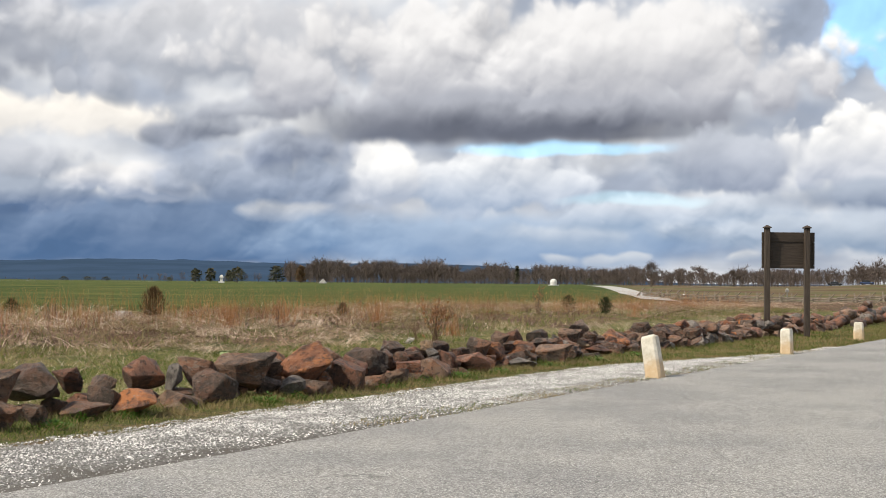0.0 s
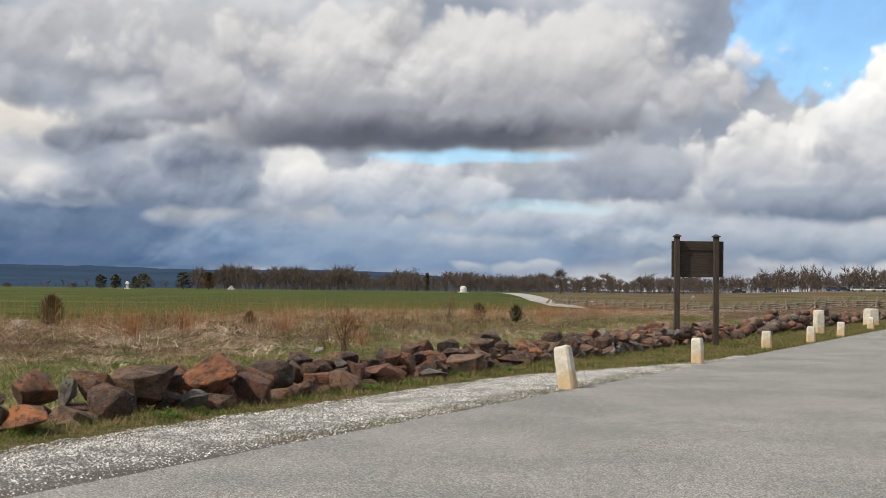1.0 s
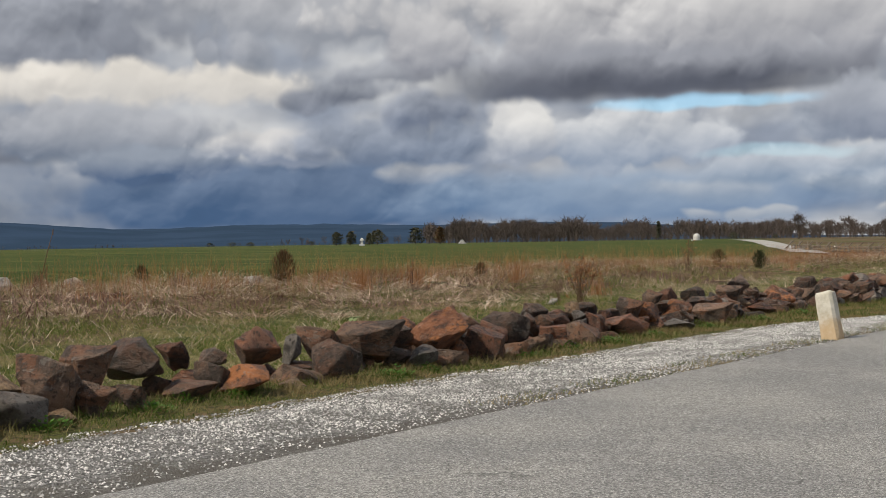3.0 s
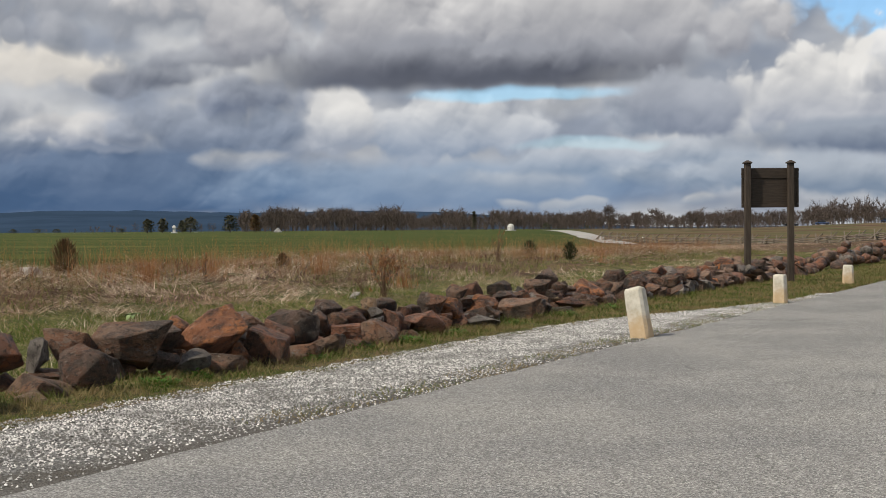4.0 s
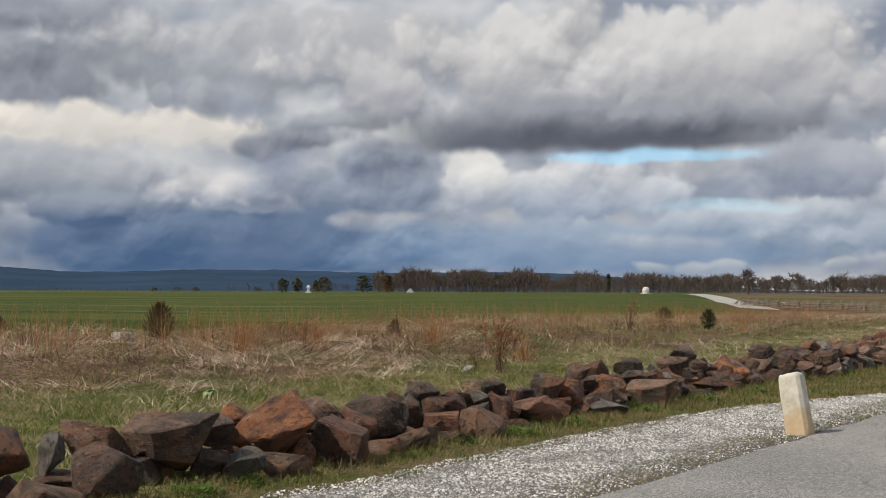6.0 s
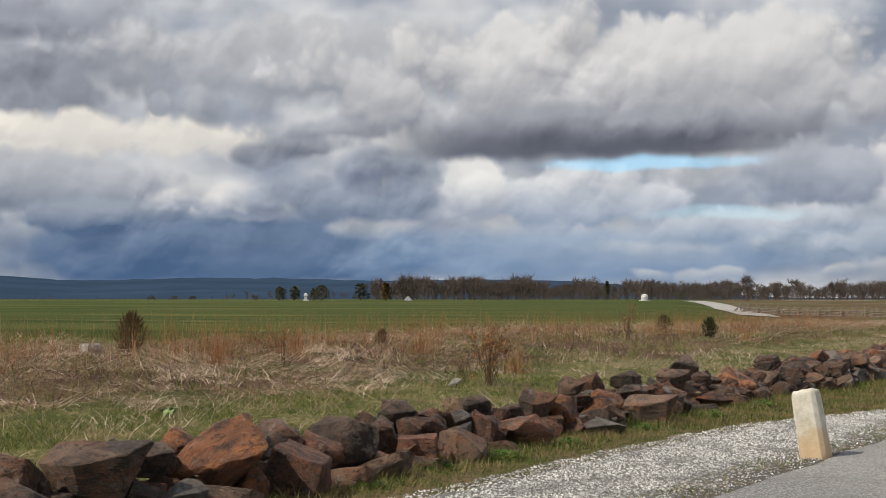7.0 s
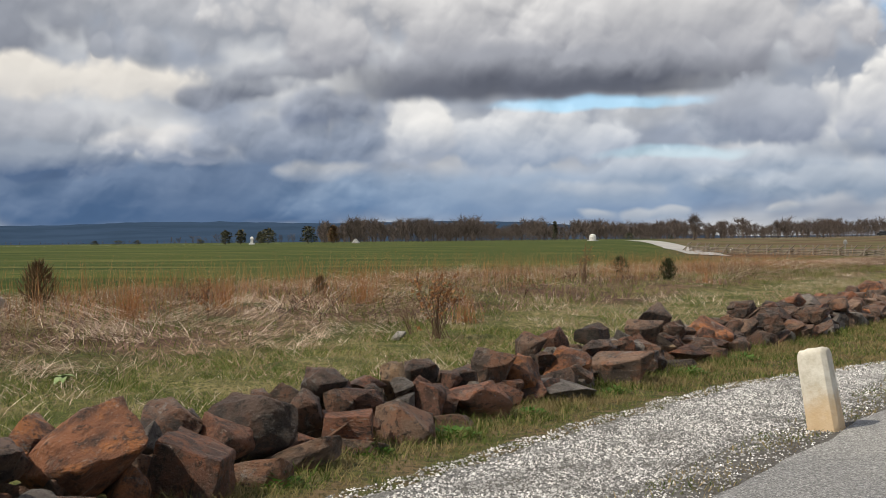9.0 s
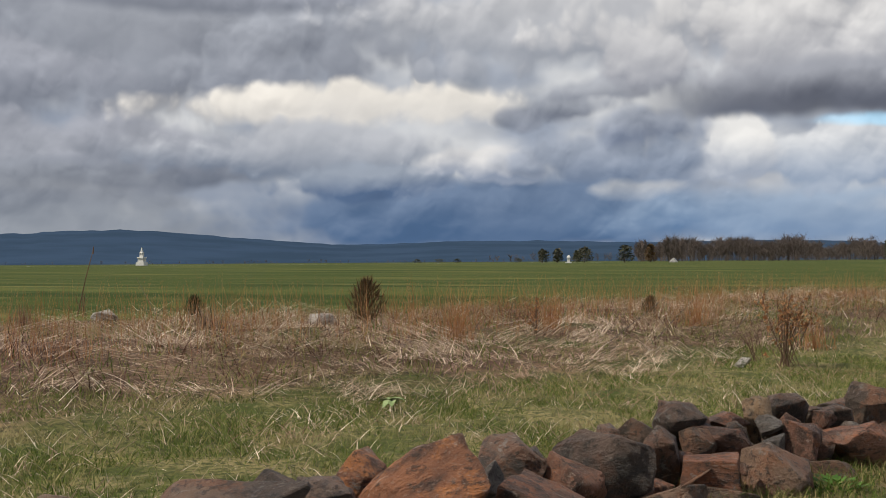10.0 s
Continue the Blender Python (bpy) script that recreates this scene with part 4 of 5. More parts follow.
def car_template(paint):
    root = new("parked_car")
    bm = bmesh.new()
    box(bm, -2.2, 2.2, -0.88, 0.88, 0.28, 0.85, 0.12)
    part("body", bm, paint, root, smooth_faces=False)
    bm = bmesh.new()
    box(bm, -1.5, 1.0, -0.76, 0.76, 0.85, 1.42, 0.16)
    part("cabin", bm, M_GLASS, root, "dark car windows")
    for sx in (-1.35, 1.35):
        for sy in (-0.8, 0.8):
            bm = bmesh.new()
            bmesh.ops.create_cone(bm, cap_ends=True, segments=14, radius1=0.32, radius2=0.32, depth=0.22, matrix=pose(sx, sy, 0.32, 90))
            part("wheel", bm, M_TYRE, root)
    return root


def build_carpark():
    rng = random.Random(9)
    paints = [mat_plain("black_paint", (0.015, 0.016, 0.02), (0.03, 0.03, 0.035), 2, 0.25, 0.6, 0),
              mat_plain("silver_paint", (0.36, 0.37, 0.38), (0.46, 0.47, 0.48), 2, 0.3, 0.6, 0),
              mat_plain("blue_paint", (0.02, 0.035, 0.08), (0.03, 0.05, 0.11), 2, 0.25, 0.6, 0), M_WHITE]
    words = ["black car parked at the far roadside", "silver car parked at the far roadside", "dark blue car parked at the far roadside", "white car parked at the far roadside"]
    made = {}
    for k, (a, dist) in enumerate([(16.9, 430), (18.2, 432), (20.9, 420), (21.3, 424), (21.9, 418), (22.3, 422), (22.75, 418), (23.15, 424), (23.5, 421), (25.4, 415), (25.9, 418)]):
        c = (0, 2, 2, 0, 1, 3, 1, 0, 3, 1, 0)[k]
        x, y, z = far(a, dist)
        m = pose(x, y, z, 0, 0, -a + rng.uniform(-14, 14))
        if c in made:
            copy_thing(made[c], m)
        else:
            made[c] = car_template(paints[c])
            made[c].matrix_basis = m
            tagged(made[c], words[c], "car", "parked cars")
    # tour coach
    x, y, z = far(24.6, 405)
    bus = empty("coach", pose(x, y, z, 0, 0, -28), "white tour coach parked by the visitor tower", "bus")
    bm = bmesh.new()
    box(bm, -4.6, 4.6, -1.2, 1.2, 0.4, 3.0, 0.2)
    part("body", bm, M_WHITE, bus)
    for k in range(7):
        bm = bmesh.new()
        box(bm, -4.3 + k * 1.24, -3.2 + k * 1.24, -1.23, 1.23, 1.5, 2.4, 0.03)
        part("window", bm, M_GLASS, bus)
    for sx in (-3.0, 3.0):
        bm = bmesh.new()
        bmesh.ops.create_cone(bm, cap_ends=True, segments=16, radius1=0.48, radius2=0.48, depth=2.44, matrix=pose(sx, 0, 0.48, 90))
        part("wheel", bm, M_TYRE, bus)
    # stone tower on its terrace
    x, y, z = far(24.3, 470)
    tower = empty("stone_tower", pose(x, y, z, 0, 0, -24), "pale stone memorial tower on a low terrace", "tower")
    bm = bmesh.new()
    bmesh.ops.create_cone(bm, cap_ends=True, segments=4, radius1=2.3, radius2=1.75, depth=9.6, matrix=pose(0, 0, 6.0, 0, 0, 45))
    part("shaft", bm, M_LIMESTONE, tower)
    bm = bmesh.new()
    box(bm, -0.5, 0.5, -0.5, 0.5, 10.8, 12.0, 0.1)
    part("finial", bm, M_TYRE, tower, "small dark finial")
    bm = bmesh.new()
    box(bm, -4.5, 10.5, -4, 4, -0.5, 2.2, 0.15)
    part("terrace", bm, M_GRANITE, tower)
    bm = bmesh.new()
    bmesh.ops.create_cone(bm, cap_ends=True, segments=4, radius1=5.4, radius2=2.6, depth=1.2, matrix=pose(0, 0, 2.8, 0, 0, 45))
    part("plinth", bm, M_GRANITE, tower)


build_ridge()
build_woods()
for a_, d_, h_, w_, t_ in ((-11.6, 335, 4.4, 3.0, "spreading evergreen tree on the skyline"), (-10.95, 338, 4.6, 2.6, "spreading evergreen tree on the skyline"),
                           (-9.75, 336, 4.9, 4.4, "broad evergreen tree beside a white monument"), (-10.1, 350, 4.0, 2.6, "broad evergreen tree beside a white monument"),
                           (-8.0, 345, 5.7, 4.2, "tall dark evergreen tree on the skyline"),
                           (2.95, 500, 9.0, 1.7, "dark pine standing over the bare woods"), (28.2, 430, 5.5, 5.0, "dark evergreen beside the tower"), (6.2, 420, 2.8, 3.4, "dark evergreen bush near the lane")):
    conifer(a_, d_, h_ * 0.82, w_ * 1.75, t_)
conifer(-6.9, 348, 4.9, 4.6, "brownish evergreen tree on the skyline", M_CEDAR)
for a_, w_ in ((-17.2, 5.0), (-16.2, 7.5), (-15.4, 5.0), (-12.7, 4.0), (8.0, 4.5)):
    conifer(a_, 420, 1.5, w_, "low dark evergreen hedge on the skyline")
lone_tree()
ribbon("lane", [(9.6, 150), (8.4, 190), (6.3, 340)], 5.0, M_LANE, "pale paved lane running over the field", "lane")
ribbon("far_road", [(10.5, 395), (15, 400), (29, 410)], 7.0, M_LANE, "pale far road along the foot of the woods", "road", 0.1)
ribbon("ridge_road", [(-40, 345), (-20, 345), (-8.5, 352)], 4.0, M_LANE, "thin pale road along the crest of the field", "road", 0.1)
monument("stone_monument", 4.6, 330, [(0, 1.0), (0.3, 1.0), (0.3, 0.6), (1.1, 0.65), (1.6, 0.5), (1.85, 0.2)], M_GRANITE, "rounded white monument on a stone base in the field", 12, 0)
monument("stone_monument", -10.45, 330, [(0, 0.7), (0.4, 0.66), (0.4, 0.32), (1.4, 0.28), (1.4, 0.5), (1.75, 0.4), (2.1, 0.15)], M_GRANITE, "white stone pedestal monument before dark evergreens")
monument("stone_monument", -5.9, 345, [(0, 1.1), (0.3, 1.0), (1.3, 0.12)], M_BRONZE, "small pale pyramid monument at the field's edge")
monument("stone_monument", -29.2, 420, [(0, 1.45), (1.2, 1.35), (1.2, 1.0), (2.4, 0.9), (2.4, 1.2), (2.75, 1.1), (2.75, 0.55), (4.0, 0.5), (4.0, 0.7), (4.3, 0.35), (5.8, 0.12)], M_GRANITE,
         "tall tiered pale stone monument standing on the skyline")
monument("stone_marker", 15.1, 160, [(0, 0.06), (1.5, 0.05), (1.3, 0.2), (1.6, 0.18), (1.8, 0.06)], M_BRONZE, "small white marker on a thin post in the pasture")
monument("stone_marker", 10.5, 190, [(0, 0.2), (0.5, 0.18), (0.62, 0.06)], M_WHITE, "small white stone marker by the lane")
build_fence()
build_carpark()


# ---------------------------------------------------------------- shrubs and weeds of the meadow
def cedar(x, y, height, width, label, mat, seed, lean=0.0):
    rng = np.random.default_rng(seed)
    root = empty("cedar_seedling", pose(x, y, zg(x, y) - 0.02, 0, lean, 0), label, "shrub")
    bm = bmesh.new()
    limb(bm, (0, 0, 0), (0, 0, height * 0.9), 0.018 * height + 0.006, 0.004, 6)
    part("trunk", bm, M_BARK, root)
    verts, tris = [], []
    for _ in range(900):
        t = rng.random()
        prof = (0.45 + 1.1 * t) if t < 0.45 else (0.95 * (1 - (t - 0.45) / 0.55) ** 0.6 + 0.05)
        ang, r = rng.uniform(0, 6.28), width * 0.5 * prof * rng.uniform(0.1, 1.05)
        c = np.array([math.cos(ang) * r, math.sin(ang) * r, height * (0.06 + 0.86 * t)])
        tip = c + np.array([math.cos(ang) * 0.10, math.sin(ang) * 0.10, 0.20]) * height * rng.uniform(0.4, 1.0) + rng.normal(0, 0.02, 3) * height
        side = rng.normal(0, 1, 3)
        side = side / np.linalg.norm(side) * 0.016 * height
        k = len(verts)
        verts.extend([c - side, c + side, tip])
        tris.append((k, k + 1, k + 2))
    crown = new("crown", tri_mesh("crown", np.array(verts), np.array(tris), mat))
    crown.parent = root


def bare_shrub(x, y, height, width, stems, label, seed, thick=0.006, buds=0):
    rng = np.random.default_rng(seed)
    root = empty("bare_shrub", pose(x, y, zg(x, y) - 0.02), label, "shrub")
    tips = []
    for _ in range(stems):
        bm = bmesh.new()
        ang, r = rng.uniform(0, 6.28), rng.uniform(0.05, 0.5) * width
        foot = Vector((rng.normal(0, 0.08) * width, rng.normal(0, 0.08) * width, 0))
        mid = Vector((math.cos(ang) * r * rng.uniform(0.2, 0.7), math.sin(ang) * r * rng.uniform(0.2, 0.7), height * rng.uniform(0.3, 0.6)))
        top = Vector((math.cos(ang) * r, math.sin(ang) * r, height * rng.uniform(0.5, 1.0)))
        limb(bm, foot, mid, thick, thick * 0.8, 5)
        limb(bm, mid, top, thick * 0.8, thick * 0.35, 5)
        tips += [(mid, top)]
        for _ in range(4):
            a = mid.lerp(top, rng.uniform(-0.4, 0.8))
            b = a + Vector((rng.normal(0, 0.09), rng.normal(0, 0.09), rng.uniform(0.06, 0.2))) * height
            limb(bm, a, b, thick * 0.5, thick * 0.25, 4)
            tips.append((a, b))
        part("stem", bm, M_TWIG, root)
    if buds:
        verts, tris = [], []
        for _ in range(buds):
            a, b = tips[rng.integers(len(tips))]
            c = np.array(a.lerp(b, rng.uniform(0.2, 1.0)))
            k = len(verts)
            for _ in range(3):
                verts.append(c + rng.normal(0, 0.018, 3))
            tris.append((k, k + 1, k + 2))
        o = new("bud_spray", tri_mesh("buds", np.array(verts), np.array(tris), M_SEDGE))
        o.parent = root
        tagged(o, kind="stuff")


def grass_clump(x, y, height, width, count, label, seed, mat=None):
    rng = np.random.default_rng(seed)
    ang, r = rng.uniform(0, 6.28, count), np.abs(rng.normal(0, 0.5, count)) * width * 0.5
    px, py = x + np.cos(ang) * r, y + np.sin(ang) * r
    ob = blades("grass_clump", px, py, ground_z(px, py) - 0.02, rng.uniform(0.3, 1.0, count) * height, rng.uniform(0.002, 0.005, count),
                rng.uniform(0.0, 0.28, count), rng.uniform(0.0, 0.45, count), mat or M_SEDGE, label, "dry grass", rng, 3)
    ob["kind"] = ""
    return ob


def dock_leaf(x, y):
    rng = random.Random(3)
    root = empty("leafy_weed", pose(x, y, zg(x, y)), "pale green broad-leaved weed in the turf", "weed")
    for k in range(7):
        bm = bmesh.new()
        n = 7
        for i in range(n):
            t = i / (n - 1)
            w = 0.045 * math.sin(math.pi * (0.08 + 0.88 * t)) ** 0.8
            for sgn in (-1, 0, 1):
                bm.verts.new((sgn * w, 0.15 * t, 0.03 + 0.10 * t - 0.16 * t * t + (0.015 if sgn else 0)))
        bm.verts.ensure_lookup_table()
        for i in range(n - 1):
            for j in range(2):
                a = 3 * i + j
                bm.faces.new([bm.verts[v] for v in (a, a + 1, a + 4, a + 3)])
        o = part("leaf", bm, M_LEAF, root, smooth_faces=True)
        o.matrix_basis = pose(0, 0, 0.02, rng.uniform(5, 35), 0, k * 51 + rng.uniform(-15, 15))


def wall_weed(s, d, size, seed):
    """A clump of small bright leaves at the foot of the wall."""
    x, y = plan(s, d)
    rng = np.random.default_rng(seed)
    verts, tris = [], []
    for _ in range(120):
        ang, r = rng.uniform(0, 6.28), size * rng.random() ** 0.6
        c = np.array([math.cos(ang) * r, math.sin(ang) * r, rng.uniform(0.02, 0.45) * size * (1.3 - r / size)])
        w = np.array([math.cos(ang + 1.57), math.sin(ang + 1.57), 0]) * 0.014
        tip = c + np.array([math.cos(ang), math.sin(ang), 0.5]) * rng.uniform(0.03, 0.06)
        k = len(verts)
        verts.extend([c, (c + tip) / 2 + w, tip, (c + tip) / 2 - w])
        tris.extend([(k, k + 1, k + 2), (k, k + 2, k + 3)])
    ob = new("leafy_weed", tri_mesh("leafy_weed", np.array(verts), np.array(tris), M_WEED))
    ob.matrix_world = pose(x, y, zg(x, y))
    tagged(ob, "clump of bright green weeds at the foot of the wall", "weed", "weeds along the wall", kind="stuff")


cedar(-6.4, 28.6, 0.80, 0.68, "small brown winter-coloured cedar in the dry grass", M_CEDAR, 41, 4)
cedar(-10.2, 29.9, 0.46, 0.42, "low dark green cedar seedling in the dry grass", M_CEDAR_GREEN, 42)
cedar(-14.4, 26.9, 1.05, 0.62, "brown cedar beside a tall russet grass clump", M_CEDAR, 43)
cedar(5.3, 47.5, 0.60, 0.66, "dark low cedar bush in the dry grass", M_CEDAR_GREEN, 44)
cedar(6.3, 44.0, 0.66, 0.50, "thin grey-green cedar in the dry grass", M_CEDAR_GREEN, 45)
cedar(-2.2, 33.0, 0.42, 0.40, "thin brown seedling above the dry grass", M_CEDAR, 46)
bare_shrub(0.4, 26.4, 1.15, 1.15, 26, "leafless multi-stemmed shrub with russet buds", 51, 0.0055, 600)
bare_shrub(0.0, 26.9, 0.7, 0.9, 8, "sprawling leafless shrub in pale grass", 52, 0.005)
bare_shrub(3.6, 40.0, 1.15, 0.6, 12, "leafless upright shrub in the dry grass", 53, 0.006, 120)
bare_shrub(-3.15, 27.0, 0.85, 0.22, 4, "thin dark upright stem in the dry grass", 54, 0.007, 80)
bare_shrub(-12.9, 30.5, 0.6, 0.5, 8, "leafless scrub among pale stones", 55, 0.005)
grass_clump(-4.1, 26.1, 0.72, 0.62, 260, "russet standing clump of dry grass", 61)
grass_clump(-3.3, 29.0, 0.8, 0.9, 150, "russet standing clump of dry grass", 62)
grass_clump(-9.4, 17.4, 1.35, 1.1, 900, "tall orange-brown clump of dry grass", 63)
grass_clump(-1.2, 31.5, 0.85, 0.9, 150, "russet standing clump of dry grass", 64)
grass_clump(-10.9, 25.6, 0.5, 0.5, 260, "bleached clump of dry grass", 65, M_STRAW)
grass_clump(-8.0, 26.0, 0.5, 0.6, 260, "bleached clump of dry grass", 66, M_STRAW)
grass_clump(7.2, 43.0, 0.7, 0.9, 120, "russet standing clump of dry grass", 67)
grass_clump(0.8, 29.2, 0.75, 0.8, 120, "russet standing clump of dry grass", 68)
dock_leaf(-3.2, 20.5)
for k_, (s_, d_, r_) in enumerate(((8.4, 2.72, 0.17), (9.4, 2.6, 0.2), (10.8, 2.65, 0.15), (4.6, 2.55, 0.2), (5.2, 2.62, 0.17), (1.3, 2.6, 0.2), (1.9, 2.85, 0.2),
                                  (0.2, 2.55, 0.2), (-0.8, 2.55, 0.22), (14.6, 2.6, 0.18), (16.4, 2.55, 0.2), (12.6, 2.62, 0.12), (7.2, 2.6, 0.14), (2.4, 2.7, 0.16))):
    wall_weed(s_, d_, r_, 70 + k_)
# a leaning dead stalk
x_, y_ = -13.1, 30.6
bm_ = bmesh.new()
limb(bm_, (0, 0, 0), (0.20, 0, 0.8), 0.014, 0.010, 6)
limb(bm_, (0.20, 0, 0.8), (0.36, 0, 1.32), 0.012, 0.006, 6)
limb(bm_, (0.36, 0, 1.26), (0.37, 0, 1.40), 0.016, 0.012, 6)
stalk_ = new("dead_stalk", bm_mesh("dead_stalk", bm_, M_TWIG))
stalk_.matrix_world = pose(x_, y_, zg(x_, y_) - 0.02)
tagged(stalk_, "dark dead mullein stalk leaning over the meadow", "plant")
for k_, (sx_, sy_, ex_, ey_, h_) in enumerate(((-0.6, 27.4, 0.2, 27.8, 1.0), (-2.2, 27.2, -1.1, 27.5, 0.9), (-10.4, 29.0, -11.0, 29.2, 0.8), (-1.6, 28.0, -0.9, 28.0, 0.75))):
    bm_ = bmesh.new()
    limb(bm_, (0, 0, 0), (ex_ - sx_, ey_ - sy_, h_), 0.007, 0.003, 5)
    o_ = new("dead_stalk", bm_mesh("dead_stalk", bm_, M_RAIL))
    o_.matrix_world = pose(sx_, sy_, zg(sx_, sy_) - 0.02)
    tagged(o_, "long pale dead stem leaning out of the dry grass", "plant", "dead stems")


# ---------------------------------------------------------------- bollards and signs
def bollard(s, d, height, width, lean, turn, label):
    x, y = plan(s, d)
    bm = bmesh.new()
    rng = random.Random(int(s * 10))
    rows = [(-0.15, 1.03), (0.0, 1.03), (height * 0.2, 1.0), (height * 0.45, 0.98), (height * 0.7, 0.95), (height - 0.05, 0.92), (height - 0.015, 0.87), (height, 0.74)]
    ring0 = None
    half, cut = width * 0.5, width * 0.15
    outline = [(half, half - cut), (half - cut, half), (cut - half, half), (-half, half - cut), (-half, cut - half), (cut - half, -half), (half - cut, -half), (half, cut - half)]
    for z, k in rows:
        ring = []
        for px, py in outline:
            ring.append(bm.verts.new((px * k * (1 + rng.uniform(-0.03, 0.03)), py * k * (1 + rng.uniform(-0.03, 0.03)), z + (rng.uniform(-0.01, 0.01) if z > 0 else 0))))
        if ring0:
            for i in range(8):
                bm.faces.new((ring0[i], ring0[(i + 1) % 8], ring[(i + 1) % 8], ring[i]))
        ring0 = ring
    bm.faces.new(ring0)
    ob = new("stone_bollard", bm_mesh("stone_bollard", bm, M_LIMESTONE, True))
    ob.data.set_sharp_from_angle(angle=radians(40))
    ob.matrix_world = pose(x, y, max(zg(x, y), 0.0), lean[0], lean[1], turn)
    tagged(ob, label, "bollard", "bollards along the road")


bollard(11.2, 0.16, 0.67, 0.255, (-1, -9, 0), -28, "pale limestone bollard leaning over the gravel shoulder")
bollard(19.2, 0.24, 0.55, 0.245, (0, -1, 0), -25, "pale limestone bollard with an orange-stained foot")
for s_, d_, h_, w_ in ((28.0, 0.62, 0.47, 0.27), (33.4, 0.36, 0.48, 0.28), (39.8, 0.42, 0.50, 0.28), (50.3, 0.75, 0.50, 0.30), (57.5, 0.62, 0.52, 0.32), (61.5, 0.45, 0.47, 0.30)):
    bollard(s_, d_, h_, w_, (0, 0, 0), -20, "squat pale limestone bollard in the roadside grass")
bollard(42.3, 1.6, 0.88, 0.36, (0, 0, 0), 5, "tall white stone post standing against the wall")
bollard(57.2, 1.6, 0.80, 0.62, (0, 0, 0), 5, "broad white stone block at the roadside")


def park_sign(m, label):
    root = empty("park_sign", m, label, "sign", "park signs")
    half, top = 0.56, 3.06
    for sx in (-half, half):
        bm = bmesh.new()
        box(bm, sx - 0.075, sx + 0.075, -0.075, 0.075, -0.3, top, 0.012)
        post = part("post", bm, M_SIGN, root)
        bm = bmesh.new()
        box(bm, sx - 0.105, sx + 0.105, -0.105, 0.105, top, top + 0.035, 0.006)
        bmesh.ops.create_cone(bm, cap_ends=True, segments=4, radius1=0.135, radius2=0.03, depth=0.05, matrix=pose(sx, 0, top + 0.06, 0, 0, 45))
        part("cap", bm, M_SIGN, post)
    w0, w1 = -0.68, 0.80
    bm = bmesh.new()
    box(bm, w0 + 0.03, w1 - 0.03, 0.10, 0.135, 1.95, 2.92)
    part("panel", bm, M_SIGN_DARK, root)
    for z0, z1, y0 in ((2.68, 2.95, 0.078), (1.93, 2.02, 0.082)):
        bm = bmesh.new()
        box(bm, w0, w1, y0, 0.16, z0, z1, 0.008)
        part("rail", bm, M_SIGN_DARK, root)
    for x0 in (w0, w1 - 0.07):
        bm = bmesh.new()
        box(bm, x0, x0 + 0.07, 0.086, 0.156, 2.025, 2.675, 0.008)
        part("stile", bm, M_SIGN_DARK, root)
    return root


sign_ = park_sign(pose(10.2, 34.07, 0.0, 0, 0, 0), "back of a dark brown wooden park sign on two posts")
copy_thing(sign_, pose(36.0, 81.5, 0.0, 0, 0, 54))["label"] = "dark brown park sign on posts seen edge-on far up the road"


# ---------------------------------------------------------------- the dry-stone wall
def rock_mesh(seed, level, mat, block=False):
    """A weathered fieldstone, one metre each way: broad facets, worn edges, chips and ledges."""
    r = random.Random(seed)
    bm = bmesh.new()
    if block:
        for x, y, z in [(a, b, c) for a in (-1, 1) for b in (-1, 1) for c in (-1, 1)]:
            bm.verts.new((x * r.uniform(0.36, 0.5), y * r.uniform(0.34, 0.5), z * r.uniform(0.34, 0.5)))
    power = r.uniform(2.3, 3.6)
    for _ in range(3 if block else r.randint(9, 15)):
        v = Vector((r.gauss(0, 1), r.gauss(0, 1), r.gauss(0, 1))).normalized()
        k = (abs(v.x) ** power + abs(v.y) ** power + abs(v.z) ** power) ** (-1 / power)
        bm.verts.new(v * (0.5 * k * r.uniform(0.88, 1.04)) * (0.86 if block else 1))
    bmesh.ops.convex_hull(bm, input=list(bm.verts))
    bmesh.ops.delete(bm, geom=[v for v in bm.verts if not v.link_faces], context="VERTS")
    bmesh.ops.dissolve_limit(bm, angle_limit=radians(16), verts=list(bm.verts), edges=list(bm.edges))
    bmesh.ops.bevel(bm, geom=list(bm.edges), offset=r.uniform(0.018, 0.04), offset_type="OFFSET", segments=2, profile=0.5, affect="EDGES", clamp_overlap=True)
    bmesh.ops.triangulate(bm, faces=list(bm.faces))
    for reach in (0.26, 0.13) if level > 3 else (0.3,):
        bmesh.ops.subdivide_edges(bm, edges=[e for e in bm.edges if e.calc_length() > reach], cuts=1, use_grid_fill=True)
        bmesh.ops.triangulate(bm, faces=list(bm.faces))
    tilt = Vector((r.gauss(0, 0.3), r.gauss(0, 0.3), 1)).normalized()
    for p in bm.verts:
        q = p.co.copy()
        ledge = abs(((q.dot(tilt) * 2.6 + seed * 0.37) % 1.0) - 0.5)
        p.co = q * (1 + 0.11 * noise.noise(q * 2.4 + Vector((seed, 0, 0))) + 0.07 * noise.noise(q * 6.5 + Vector((0, seed, 0))) + 0.03 * noise.noise(q * 15)
                    - 0.035 * max(0.0, 1 - ledge * 9))
    lo, hi = np.min([p.co[:] for p in bm.verts], 0), np.max([p.co[:] for p in bm.verts], 0)
    for p in bm.verts:
        p.co = Vector([(p.co[k] - (lo[k] + hi[k]) / 2) / (hi[k] - lo[k]) for k in range(3)])
    bmesh.ops.recalc_face_normals(bm, faces=list(bm.faces))
    me = bm_mesh("stone", bm, mat)
    me.polygons.foreach_set("use_smooth", [True] * len(me.polygons))
    me.set_sharp_from_angle(angle=radians(21))
    return me


